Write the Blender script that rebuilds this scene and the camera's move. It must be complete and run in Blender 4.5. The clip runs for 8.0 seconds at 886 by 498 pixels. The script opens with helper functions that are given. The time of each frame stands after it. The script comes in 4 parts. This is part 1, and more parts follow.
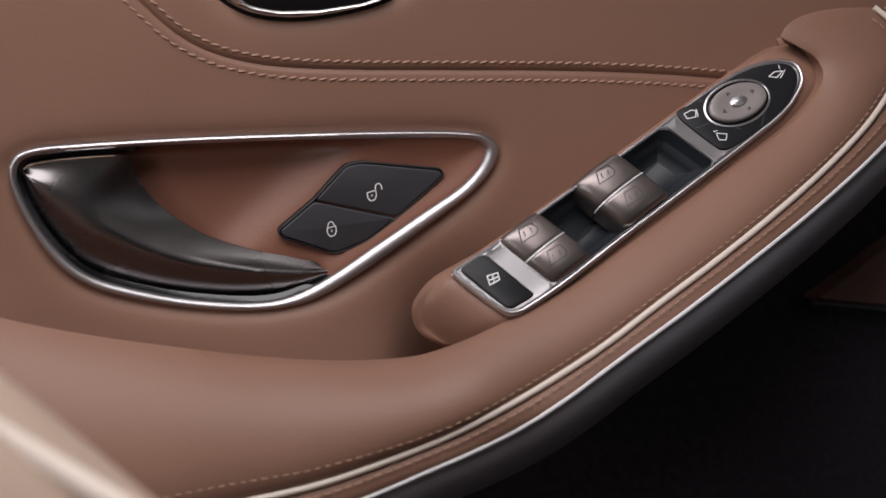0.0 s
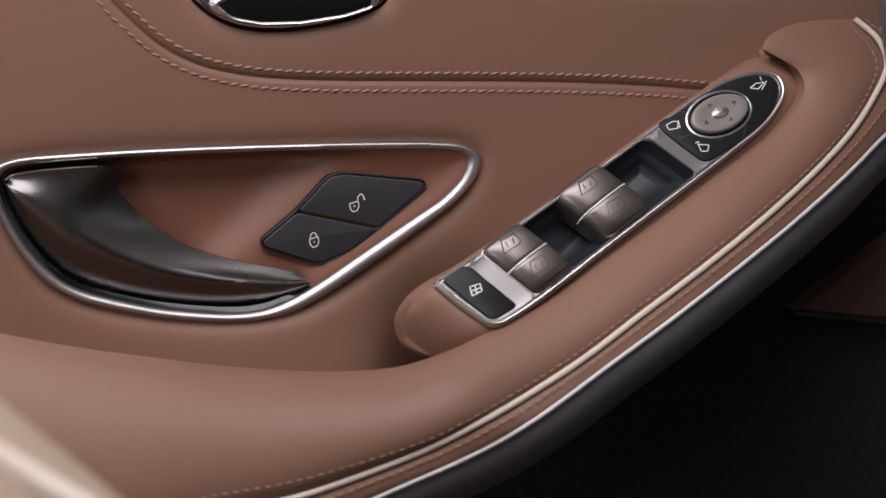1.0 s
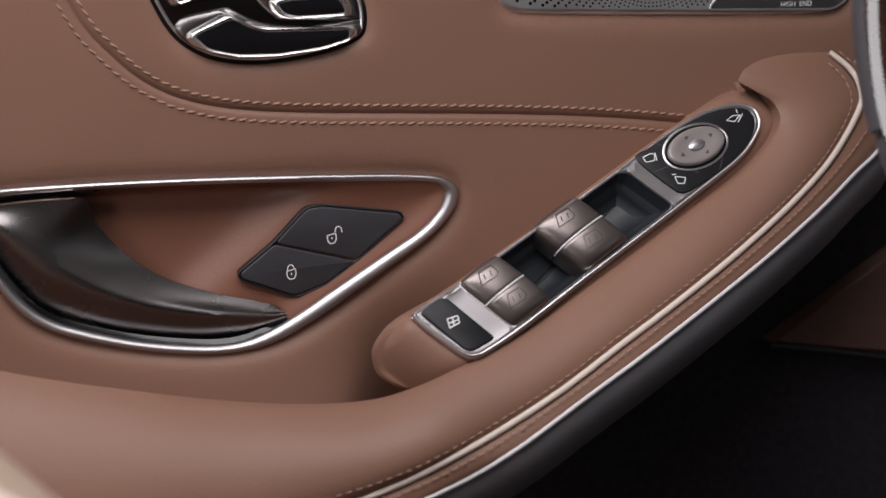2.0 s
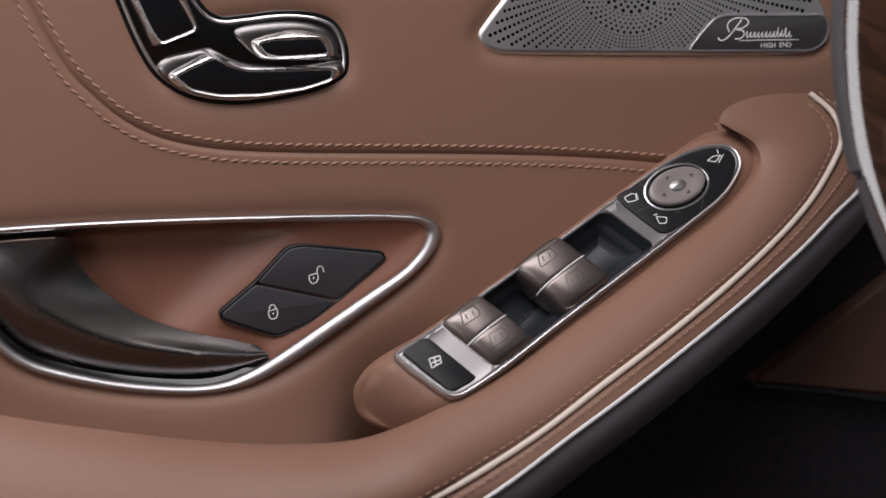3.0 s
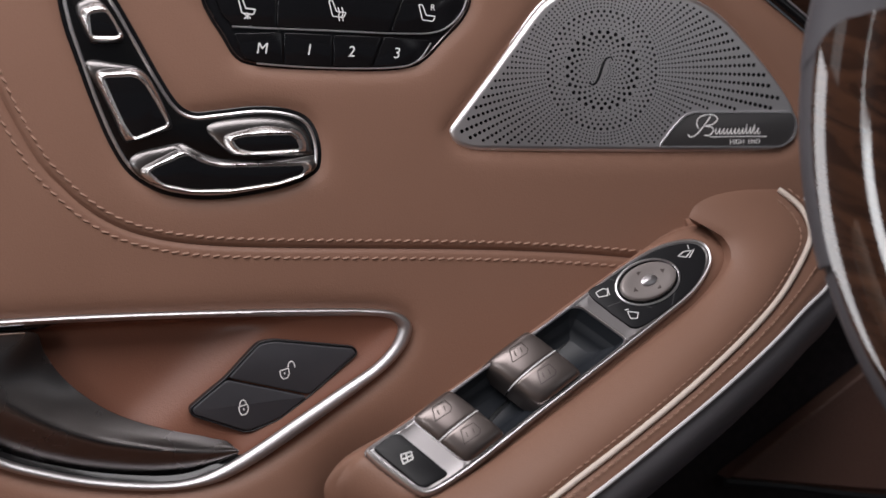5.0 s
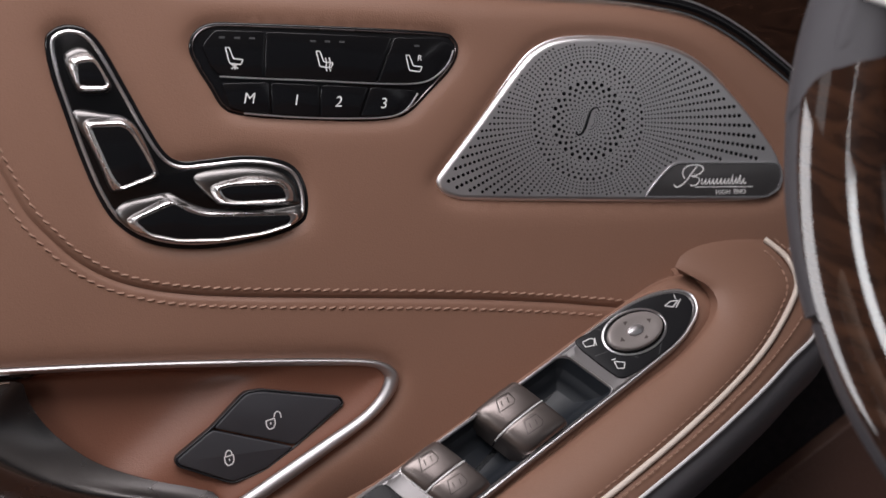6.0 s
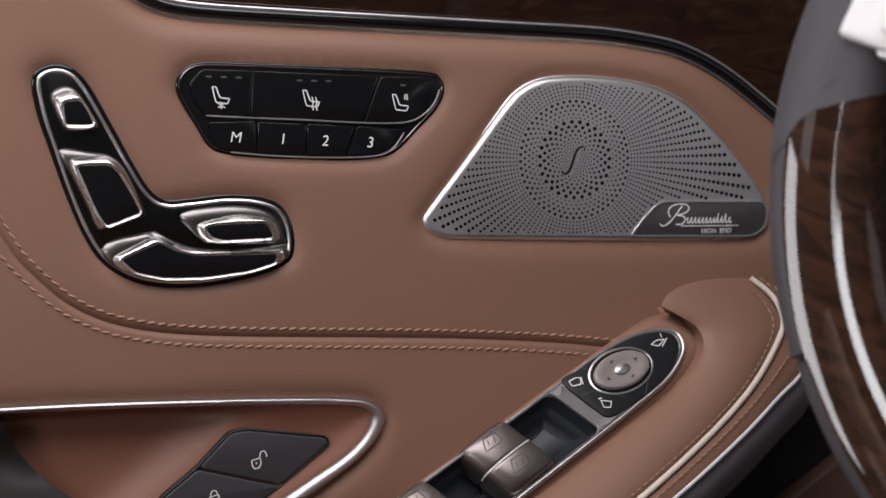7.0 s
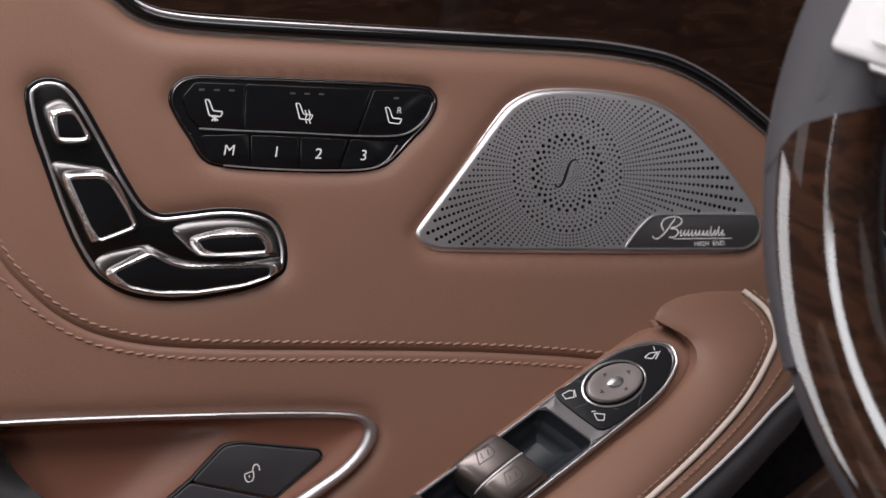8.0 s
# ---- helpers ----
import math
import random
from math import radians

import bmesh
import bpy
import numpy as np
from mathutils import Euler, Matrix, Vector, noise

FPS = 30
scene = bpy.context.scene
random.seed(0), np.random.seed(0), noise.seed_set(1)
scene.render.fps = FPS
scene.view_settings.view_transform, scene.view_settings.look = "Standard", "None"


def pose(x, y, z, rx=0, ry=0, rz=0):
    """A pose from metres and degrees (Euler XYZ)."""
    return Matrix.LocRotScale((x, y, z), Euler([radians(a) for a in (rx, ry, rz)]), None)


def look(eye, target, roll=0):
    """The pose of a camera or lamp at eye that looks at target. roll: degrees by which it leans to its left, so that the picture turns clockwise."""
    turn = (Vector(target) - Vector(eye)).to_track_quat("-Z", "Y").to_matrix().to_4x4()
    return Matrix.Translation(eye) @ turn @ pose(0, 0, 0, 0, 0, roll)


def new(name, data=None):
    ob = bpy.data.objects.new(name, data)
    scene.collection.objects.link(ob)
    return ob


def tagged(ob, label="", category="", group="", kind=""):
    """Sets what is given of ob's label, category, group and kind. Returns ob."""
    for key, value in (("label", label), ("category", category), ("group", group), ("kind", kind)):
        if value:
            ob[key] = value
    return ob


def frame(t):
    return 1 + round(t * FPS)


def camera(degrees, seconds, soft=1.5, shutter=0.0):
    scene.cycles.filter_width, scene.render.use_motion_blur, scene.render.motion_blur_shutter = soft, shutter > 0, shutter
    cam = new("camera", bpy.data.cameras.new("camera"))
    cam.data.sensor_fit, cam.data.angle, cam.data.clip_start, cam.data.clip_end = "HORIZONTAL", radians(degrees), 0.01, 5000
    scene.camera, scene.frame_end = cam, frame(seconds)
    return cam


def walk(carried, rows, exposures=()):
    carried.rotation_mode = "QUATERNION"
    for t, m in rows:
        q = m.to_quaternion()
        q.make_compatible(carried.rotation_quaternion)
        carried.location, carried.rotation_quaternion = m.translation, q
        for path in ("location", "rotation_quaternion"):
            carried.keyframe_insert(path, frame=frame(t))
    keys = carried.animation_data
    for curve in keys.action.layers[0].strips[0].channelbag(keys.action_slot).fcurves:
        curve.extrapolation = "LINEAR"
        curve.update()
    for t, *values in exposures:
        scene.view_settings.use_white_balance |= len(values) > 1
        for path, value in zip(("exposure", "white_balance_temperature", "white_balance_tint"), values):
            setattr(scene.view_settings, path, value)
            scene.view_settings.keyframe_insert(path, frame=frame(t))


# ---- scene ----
from mathutils import geometry

cam = camera(31.0, 8.0)
cam.data.dof.use_dof, cam.data.dof.focus_distance, cam.data.dof.aperture_fstop = True, 0.78, 7.0
EYE = (0.0, 0.0, 0.95)
# seconds, yaw, pitch, roll: the head turns where it stands
TURNS = [
    (0.0, 0.000, -22.000, 0.000),
    (0.5, -0.174, -21.896, -0.080),
    (1.0, -0.582, -21.608, -0.235),
    (1.5, -0.985, -21.118, -0.375),
    (3.0, -1.945, -19.019, -0.745),
    (3.5, -2.206, -18.347, -0.815),
    (4.0, -2.444, -17.379, -0.894),
    (4.5, -2.677, -16.496, -0.985),
    (6.0, -3.358, -13.806, -1.219),
    (6.5, -3.586, -13.039, -1.304),
    (7.0, -3.837, -12.401, -1.324),
    (7.5, -4.011, -12.036, -1.368),
    (8.0, -4.080, -11.933, -1.360),
]
walk(cam, [(t, pose(*EYE, 90 + pitch, roll, yaw)) for t, yaw, pitch, roll in TURNS])

# ---- light ----
world = bpy.data.worlds.new("cabin_air")
world.use_nodes = True
scene.world = world
world.node_tree.nodes["Background"].inputs[0].default_value = (0.75, 0.8, 0.9, 1)
world.node_tree.nodes["Background"].inputs[1].default_value = 0.06
scene.view_settings.exposure = 0.0


def area(name, eye, target, sx, sy, power, color=(1, 1, 1), lean=0):
    lamp = bpy.data.lights.new(name, "AREA")
    lamp.shape, lamp.size, lamp.size_y, lamp.energy, lamp.color = "RECTANGLE", sx, sy, power, color
    ob = new(name, lamp)
    ob.matrix_world = look(eye, target, lean)
    return ob


area("roof_glass_light", (-0.2, 0.36, 1.44), (-0.2, 0.38, 0.5), 1.0, 0.62, 10.4, (1.0, 0.955, 0.975))
area("windscreen_light", (1.2, 0.0, 1.24), (0.15, 0.7, 0.7), 0.9, 0.36, 0.4, (0.96, 0.97, 1.0))
area("rear_window_light", (-1.33, 0.14, 1.07), (0.2, 0.6, 0.9), 0.22, 0.1, 0.06, (0.96, 0.97, 1.0))
# added low lamp without a window, for the bright strip on the wheel's wood
area("wheel_strip_light", (-1.33, 0.53, 0.63), (0.2, 0.59, 0.7), 0.44, 0.72, 6.5, (0.98, 0.97, 1.0))
area("rear_passenger_window_light", (-0.889, -0.691, 1.302), (0.2, 0.6, 1.252), 0.44, 0.31, 4.6, (0.96, 0.97, 1.0), 10.5)
area("driver_window_light", (0.1, 1.02, 1.2), (0.1, 0.3, 0.75), 0.9, 0.3, 2.6, (1.0, 0.97, 0.95))

# ---- materials ----


def material(name, color, rough=0.5, metal=0.0, spread=0.12, scale=30.0, bump=0.0, bump_scale=900.0, coat=0.0, spec=0.5, rough_spread=0.0):
    m = bpy.data.materials.new(name)
    m.use_nodes = True
    n, ln = m.node_tree.nodes, m.node_tree.links
    b = n["Principled BSDF"]
    b.inputs["Metallic"].default_value = metal
    b.inputs["Coat Weight"].default_value = coat
    b.inputs["Coat Roughness"].default_value = 0.05
    b.inputs["Specular IOR Level"].default_value = spec
    co = n.new("ShaderNodeTexCoord")
    big = n.new("ShaderNodeTexNoise")
    big.inputs["Scale"].default_value, big.inputs["Detail"].default_value = scale, 4
    ln.new(co.outputs["Object"], big.inputs["Vector"])
    mix = n.new("ShaderNodeMixRGB")
    mix.inputs[1].default_value = (*[c * (1 - spread) for c in color], 1)
    mix.inputs[2].default_value = (*[min(1, c * (1 + spread)) for c in color], 1)
    ln.new(big.outputs["Fac"], mix.inputs[0])
    ln.new(mix.outputs[0], b.inputs["Base Color"])
    mr = n.new("ShaderNodeMapRange")
    mr.inputs["To Min"].default_value, mr.inputs["To Max"].default_value = rough - rough_spread, rough + rough_spread
    ln.new(big.outputs["Fac"], mr.inputs["Value"])
    ln.new(mr.outputs[0], b.inputs["Roughness"])
    if bump:
        fine = n.new("ShaderNodeTexVoronoi")
        fine.inputs["Scale"].default_value = bump_scale
        ln.new(co.outputs["Object"], fine.inputs["Vector"])
        fn = n.new("ShaderNodeTexNoise")
        fn.inputs["Scale"].default_value, fn.inputs["Detail"].default_value = bump_scale * 0.4, 3
        ln.new(co.outputs["Object"], fn.inputs["Vector"])
        ad = n.new("ShaderNodeMath")
        ln.new(fine.outputs["Distance"], ad.inputs[0])
        ln.new(fn.outputs["Fac"], ad.inputs[1])
        bp = n.new("ShaderNodeBump")
        bp.inputs["Strength"].default_value, bp.inputs["Distance"].default_value = bump, 0.0003
        ln.new(ad.outputs[0], bp.inputs["Height"])
        ln.new(bp.outputs[0], b.inputs["Normal"])
    return m


LEATHER = material("saddle_leather", (0.222, 0.1205, 0.0845), 0.45, 0, 0.06, 14, 0.25, 1500, spec=0.3, rough_spread=0.05)
SEATLEATHER = material("beige_seat_leather", (0.4, 0.3, 0.235), 0.5, 0, 0.06, 14, 0.25, 1500, spec=0.3, rough_spread=0.05)
SADDLETHREAD = material("brown_thread", (0.31, 0.18, 0.128), 0.7, 0, 0.15, 400)
BOWL = material("bowl_leather", (0.2, 0.086, 0.056), 0.45, 0, 0.06, 20, 0.2, 1500, spec=0.4, rough_spread=0.05)
THREAD = material("tan_thread", (0.32, 0.19, 0.135), 0.7, 0, 0.15, 400)
PIPING = material("cream_piping", (0.66, 0.57, 0.5), 0.45, 0, 0.06, 60)
SMOKED = material("smoked_chrome", (0.07, 0.07, 0.074), 0.22, 1, 0.06, 40)
SATIN = material("satin_chrome", (0.74, 0.72, 0.74), 0.36, 1, 0.04, 60, rough_spread=0.04)
PANELMETAL = material("switch_panel_metal", (0.32, 0.305, 0.31), 0.38, 1, 0.04, 60, rough_spread=0.04)
CHROME = material("bright_chrome", (0.8, 0.79, 0.79), 0.12, 1, 0.03, 60)
CHROMEWHITE = material("silver_paint", (0.82, 0.81, 0.82), 0.3, 0.2, 0.03, 60)
DARKCHROME = material("dark_chrome", (0.16, 0.14, 0.143), 0.26, 1, 0.06, 40, rough_spread=0.05)
LEVERMETAL = material("lever_dark_metal", (0.18, 0.168, 0.168), 0.27, 1, 0.05, 40, rough_spread=0.04)
BEZELMETAL = material("satin_bezel", (0.5, 0.485, 0.495), 0.4, 1, 0.04, 60, rough_spread=0.04)
KEYCHROMEDIM = material("key_chrome_dim", (0.2, 0.19, 0.188), 0.32, 1, 0.04, 60)
KEYCHROME = material("key_chrome", (0.76, 0.74, 0.74), 0.27, 1, 0.04, 60, rough_spread=0.04)
KEYMETAL = material("taupe_metal", (0.2, 0.172, 0.164), 0.33, 0.85, 0.05, 80, rough_spread=0.04)
KNOBMETAL = material("taupe_plastic", (0.27, 0.24, 0.232), 0.45, 0.4, 0.05, 80)
BLACK = material("black_plastic", (0.012, 0.012, 0.014), 0.42, 0, 0.15, 60, 0.1, 2500, spec=0.3)
SOFTBLACK = material("matt_black_plastic", (0.034, 0.034, 0.04), 0.5, 0, 0.15, 60, 0.15, 2500)
GLOSSBLACK = material("gloss_black", (0.006, 0.006, 0.007), 0.12, 0, 0.1, 60, spec=0.5)
LOWERTRIM = material("charcoal_satin_plastic", (0.27, 0.26, 0.28), 0.36, 0.1, 0.1, 60, 0.1, 2500)
WELL = material("blue_black_plastic", (0.016, 0.019, 0.024), 0.45, 0, 0.1, 60, spec=0.45)
INK = material("white_print", (0.75, 0.75, 0.75), 0.5)
INKDIM = material("grey_lens", (0.055, 0.055, 0.058), 0.4)
ENGRAVED = material("dark_engraving", (0.07, 0.055, 0.05), 0.5)
GRILLE = material("brushed_aluminium", (0.78, 0.76, 0.775), 0.4, 1.0, 0.05, 25, rough_spread=0.05)
BADGE = material("badge_grey", (0.12, 0.115, 0.118), 0.35, 0.7, 0.05, 60)
CARPET = material("black_carpet", (0.036, 0.033, 0.038), 0.95, 0, 0.4, 200, 0.8, 700, spec=0.05)
KICK = material("dark_brown_perforated_trim", (0.095, 0.046, 0.034), 0.6, 0, 0.1, 40, 0.7, 500)
GREYLEATHER = material("graphite_leather", (0.062, 0.059, 0.066), 0.46, 0, 0.1, 40, 0.25, 1500, spec=0.4)
HEADLINING = material("beige_headlining", (0.34, 0.3, 0.26), 0.9, 0, 0.08, 60)


def wood_material(name, dark, light):
    m = material(name, dark, 0.3, 0, 0.1, 20, coat=1.0, spec=0.05)
    m.node_tree.nodes["Principled BSDF"].inputs["Coat Roughness"].default_value = 0.015
    m.node_tree.nodes["Principled BSDF"].inputs["Coat IOR"].default_value = 1.65
    n, ln = m.node_tree.nodes, m.node_tree.links
    b = n["Principled BSDF"]
    co = n.new("ShaderNodeTexCoord")
    mp = n.new("ShaderNodeMapping")
    mp.inputs["Scale"].default_value = (14, 50, 50)
    ln.new(co.outputs["Object"], mp.inputs[0])
    no = n.new("ShaderNodeTexNoise")
    no.inputs["Scale"].default_value, no.inputs["Detail"].default_value, no.inputs["Distortion"].default_value = 1.5, 8, 2.5
    ln.new(mp.outputs[0], no.inputs["Vector"])
    rp = n.new("ShaderNodeValToRGB")
    rp.color_ramp.elements[0].position, rp.color_ramp.elements[0].color = 0.35, (*dark, 1)
    rp.color_ramp.elements[1].position, rp.color_ramp.elements[1].color = 0.7, (*light, 1)
    ln.new(no.outputs["Fac"], rp.inputs[0])
    ln.new(rp.outputs[0], b.inputs["Base Color"])
    return m


DARKWOOD = wood_material("dark_walnut", (0.014, 0.007, 0.005), (0.036, 0.017, 0.011))
RIMWOOD = wood_material("walnut_veneer", (0.018, 0.008, 0.005), (0.05, 0.022, 0.012))

# ---- frames of reference: the door's inner face and the switch shelf on its armrest ----
DOOR = Matrix(((0.96593, -0.04494, 0.25489, 0.03628), (0.25882, 0.16773, -0.95125, 0.76263), (0, 0.98481, 0.17365, 0.71107), (0, 0, 0, 1)))
SHELF = DOOR @ Matrix(((0.86264, -0.50582, 0.00000, 0.02890), (0.41438, 0.70670, 0.57346, -0.03210), (-0.29007, -0.49469, 0.81923, 0.05800), (0.00000, 0.00000, 0.00000, 1.00000)))
MM = 0.001

# ---- shaping helpers: plans are in millimetres ----


def thing(name, base, label, category, at=(0, 0, 0), group="", kind=""):
    """An Empty at a place of the given base frame, in mm."""
    ob = new(name)
    ob.empty_display_size = 0.02
    ob.matrix_world = base @ Matrix.Translation(Vector(at) * MM)
    ob["shift"] = [float(a) for a in at]
    return tagged(ob, label, category, group, kind)


def part(name, bm, mat, parent, label="", smooth=True):
    """Links a bmesh in the thing's frame (mm) as one mesh under a thing or part."""
    top = parent
    while top.parent:
        top = top.parent
    shift = Vector(top["shift"])
    for v in bm.verts:
        v.co = (v.co - shift) * MM
    bmesh.ops.recalc_face_normals(bm, faces=bm.faces)
    me = bpy.data.meshes.new(name)
    bm.to_mesh(me)
    bm.free()
    me.materials.append(mat)
    if smooth:
        me.shade_smooth()
        me.set_sharp_from_angle(angle=radians(42))
    ob = new(name, me)
    ob.parent = parent
    return tagged(ob, label)


def spline(pts, per=8, closed=True):
    """A smooth curve through points of any dimension."""
    p = np.array(pts, float)
    n, out = len(p), []
    last = n if closed else n - 1
    for i in range(last):
        a, b, c, d = (p[(i + k) % n] if closed else p[min(max(i + k, 0), n - 1)] for k in (-1, 0, 1, 2))
        for s in np.arange(per) / per:
            out.append(0.5 * (2 * b + (c - a) * s + (2 * a - 5 * b + 4 * c - d) * s * s + (3 * b - a - 3 * c + d) * s ** 3))
    if not closed:
        out.append(p[-1])
    return np.array(out)


def resample(c, step, closed=False):
    c = np.vstack([c, c[:1]]) if closed else np.array(c)
    s = np.concatenate([[0], np.cumsum(np.linalg.norm(np.diff(c, axis=0), axis=1))])
    k = max(3, int(round(s[-1] / step)))
    q = np.linspace(0, s[-1], k + 1)
    if closed:
        q = q[:-1]
    return np.stack([np.interp(q, s, c[:, i]) for i in range(c.shape[1])], 1)


def rounded(poly, r, per=5):
    """A polygon with its corners rounded to about r mm."""
    p = np.array(poly, float)
    out = []
    for i in range(len(p)):
        a, b, c = p[i - 1], p[i], p[(i + 1) % len(p)]
        da, dc = a - b, c - b
        la, lc = np.linalg.norm(da), np.linalg.norm(dc)
        e = min(r, la * 0.48, lc * 0.48)
        s, t = b + da / la * e, b + dc / lc * e
        for q in np.linspace(0, 1, per):
            out.append((1 - q) ** 2 * s + 2 * q * (1 - q) * b + q * q * t)
    return np.array(out)


def area2(c):
    return np.sum(c[:, 0] * np.roll(c[:, 1], -1) - np.roll(c[:, 0], -1) * c[:, 1])


def offset(c, d):
    """A closed outline moved outwards by d mm."""
    t = np.roll(c, -1, 0) - np.roll(c, 1, 0)
    t /= np.linalg.norm(t, axis=1)[:, None] + 1e-9
    n = np.stack([t[:, 1], -t[:, 0]], 1)
    return c + n * (d if area2(c) > 0 else -d)


def inside(q, c):
    x, y = q[:, 0][:, None], q[:, 1][:, None]
    a, b = c, np.roll(c, -1, 0)
    hit = ((a[:, 1] > y) != (b[:, 1] > y)) & (x < (b[:, 0] - a[:, 0]) * (y - a[:, 1]) / (b[:, 1] - a[:, 1] + 1e-12) + a[:, 0])
    return hit.sum(1) % 2 == 1


def away(q, c, closed=True):
    """Distance of points to an outline."""
    a = c if closed else c[:-1]
    b = np.roll(c, -1, 0) if closed else c[1:]
    best = np.full(len(q), 1e9)
    for s, e in zip(a, b):
        d = e - s
        k = np.clip(((q - s) @ d) / (d @ d + 1e-9), 0, 1)
        best = np.minimum(best, np.hypot(*(q - s - k[:, None] * d).T))
    return best


def sheet(outline, high, step=5.0, rings=(0.6, 1.4, 2.6, 4.5), extra=(), holes=()):
    """A curved sheet over a plan; high(points) gives its height. extra: more plan points; holes: outlines cut out."""
    pts = [outline]
    for d in rings:
        pts.append(offset(outline, -d))
    lo, hi = outline.min(0), outline.max(0)
    gx, gy = np.meshgrid(np.arange(lo[0], hi[0], step), np.arange(lo[1], hi[1], step))
    gx[::2] += step / 2
    grid = np.stack([gx.ravel(), gy.ravel()], 1)
    pts.append(grid)
    pts += [np.array(e) for e in extra]
    inner = np.vstack(pts[1:])
    inner = inner[inside(inner, outline)]
    inner = inner[away(inner, outline) > 0.25]
    for h in holes:
        inner = inner[~inside(inner, h)]
    allp = np.vstack([outline, inner, *holes])
    n, k = len(outline), len(outline) + len(inner)
    faces, edges = [list(range(n))], []
    for h in holes:
        edges += [(k + i, k + (i + 1) % len(h)) for i in range(len(h))]
        k += len(h)
    v, _, f, _, _, _ = geometry.delaunay_2d_cdt([Vector(p) for p in allp], edges, faces, 1, 1e-5)
    vv = np.array([tuple(p) for p in v])
    w = high(vv)
    if holes:
        mid = np.array([vv[list(t)].mean(0) for t in f])
        keep = np.ones(len(f), bool)
        for h in holes:
            keep &= ~inside(mid, h)
        f = [t for t, y in zip(f, keep) if y]
    bm = bmesh.new()
    bv = [bm.verts.new((p[0], p[1], z)) for p, z in zip(vv, w)]
    for t in f:
        bm.faces.new([bv[i] for i in t])
    return bm


def stack(rings, closed=True, cap=False, bm=None):
    """Skins rings of equal length; cap closes the last ring."""
    bm = bm or bmesh.new()
    rows = [[bm.verts.new(p) for p in r] for r in rings]
    n = len(rows[0])
    for a, b in zip(rows, rows[1:]):
        for i in range(n if closed else n - 1):
            bm.faces.new((a[i], a[(i + 1) % n], b[(i + 1) % n], b[i]))
    if cap:
        bm.faces.new(rows[-1])
    return bm


def lift(c, w):
    return [(p[0], p[1], w(p) if callable(w) else w) for p in c]


def slab(c, low, top, bevel=0.8, bm=None, dome=0.0):
    """A flat-topped body over an outline, with a rounded upper edge; low and top are heights or functions of the plan."""
    f = top if callable(top) else (lambda p: top)
    g = low if callable(low) else (lambda p: low)
    rings = [lift(c, g), lift(c, lambda p: f(p) - bevel)]
    for a in (30, 60, 90):
        s, co = math.sin(radians(a)), math.cos(radians(a))
        q = offset(c, -bevel * (1 - co))
        rings.append(lift(q, lambda p: f(p) - bevel * (1 - s)))
    if dome:
        for k in (0.25, 0.55, 0.8):
            m = c.mean(0)
            q = m + (offset(c, -bevel) - m) * (1 - k)
            rings.append(lift(q, lambda p: f(p) + dome * (1 - (1 - k) ** 2)))
    return stack(rings, True, True, bm)


def rim(c, profile, w=0.0, bm=None):
    """A moulding along a closed outline; profile: (offset, height) pairs, closed."""
    rings = []
    for o, z in list(profile) + [profile[0]]:
        q = offset(c, o)
        rings.append(lift(q, (lambda p: w(p) + z) if callable(w) else w + z))
    return stack(rings, True, False, bm)


def tube(path, r, sides=8, bm=None, flat=1.0, closed=False):
    """A round cord along a 3D path, r mm thick (a number or one a point); flat squashes its height."""
    p = np.array(path, float)
    t = np.gradient(p, axis=0)
    if closed:
        t = np.roll(p, -1, 0) - np.roll(p, 1, 0)
    t /= np.linalg.norm(t, axis=1)[:, None] + 1e-9
    side = np.cross(t, (0, 0, 1.0))
    side /= np.linalg.norm(side, axis=1)[:, None] + 1e-9
    up = np.cross(side, t)
    rr = np.broadcast_to(np.array(r, float), (len(p),))
    rings = []
    for q, s, u, k in zip(p, side, up, rr):
        rings.append([q + k * (math.cos(a) * s + flat * math.sin(a) * u) for a in np.arange(sides) * 2 * math.pi / sides])
    bm = bm or bmesh.new()
    rows = [[bm.verts.new(v) for v in r] for r in rings]
    n = len(rows)
    for i in range(n if closed else n - 1):
        a, b = rows[i], rows[(i + 1) % n]
        for j in range(sides):
            bm.faces.new((a[j], a[(j + 1) % sides], b[(j + 1) % sides], b[j]))
    if not closed:
        bm.faces.new(rows[0][::-1])
        bm.faces.new(rows[-1])
    return bm


def stitches(path, length=3.7, pitch=4.9, r=0.6, lean=0.0):
    """A row of short threads along a 3D path; lean turns each thread in the plan, in mm across."""
    c = resample(np.array(path), pitch)
    bm = bmesh.new()
    t = np.gradient(c, axis=0)
    t /= np.linalg.norm(t, axis=1)[:, None]
    for q, d in zip(c, t):
        s = np.cross(d, (0, 0, 1.0))
        a, b = q - d * length / 2 - s * lean, q + d * length / 2 + s * lean
        up = np.array((0, 0, r))
        tube([a - up * 1.2, a + (b - a) * 0.15, (a + b) / 2 + up * 0.5, a + (b - a) * 0.85, b - up * 1.2], [r * 0.6, r, r * 1.1, r, r * 0.6], 5, bm)
    return bm


def strokes(lines, r, w, bm=None):
    """Printed lines as flat ribbons r mm half-wide, lying at height w (a number or function)."""
    bm = bm or bmesh.new()
    f = w if callable(w) else (lambda p: w)
    for ln in lines:
        p = np.array(ln, float)
        t = np.gradient(p, axis=0)
        t /= np.linalg.norm(t, axis=1)[:, None] + 1e-9
        n = np.stack([t[:, 1], -t[:, 0]], 1) * r
        rows = [[bm.verts.new((q[0], q[1], f(q))) for q in (a - b, a + b)] for a, b in zip(p, n)]
        for a, b in zip(rows, rows[1:]):
            bm.faces.new((a[0], a[1], b[1], b[0]))
    return bm


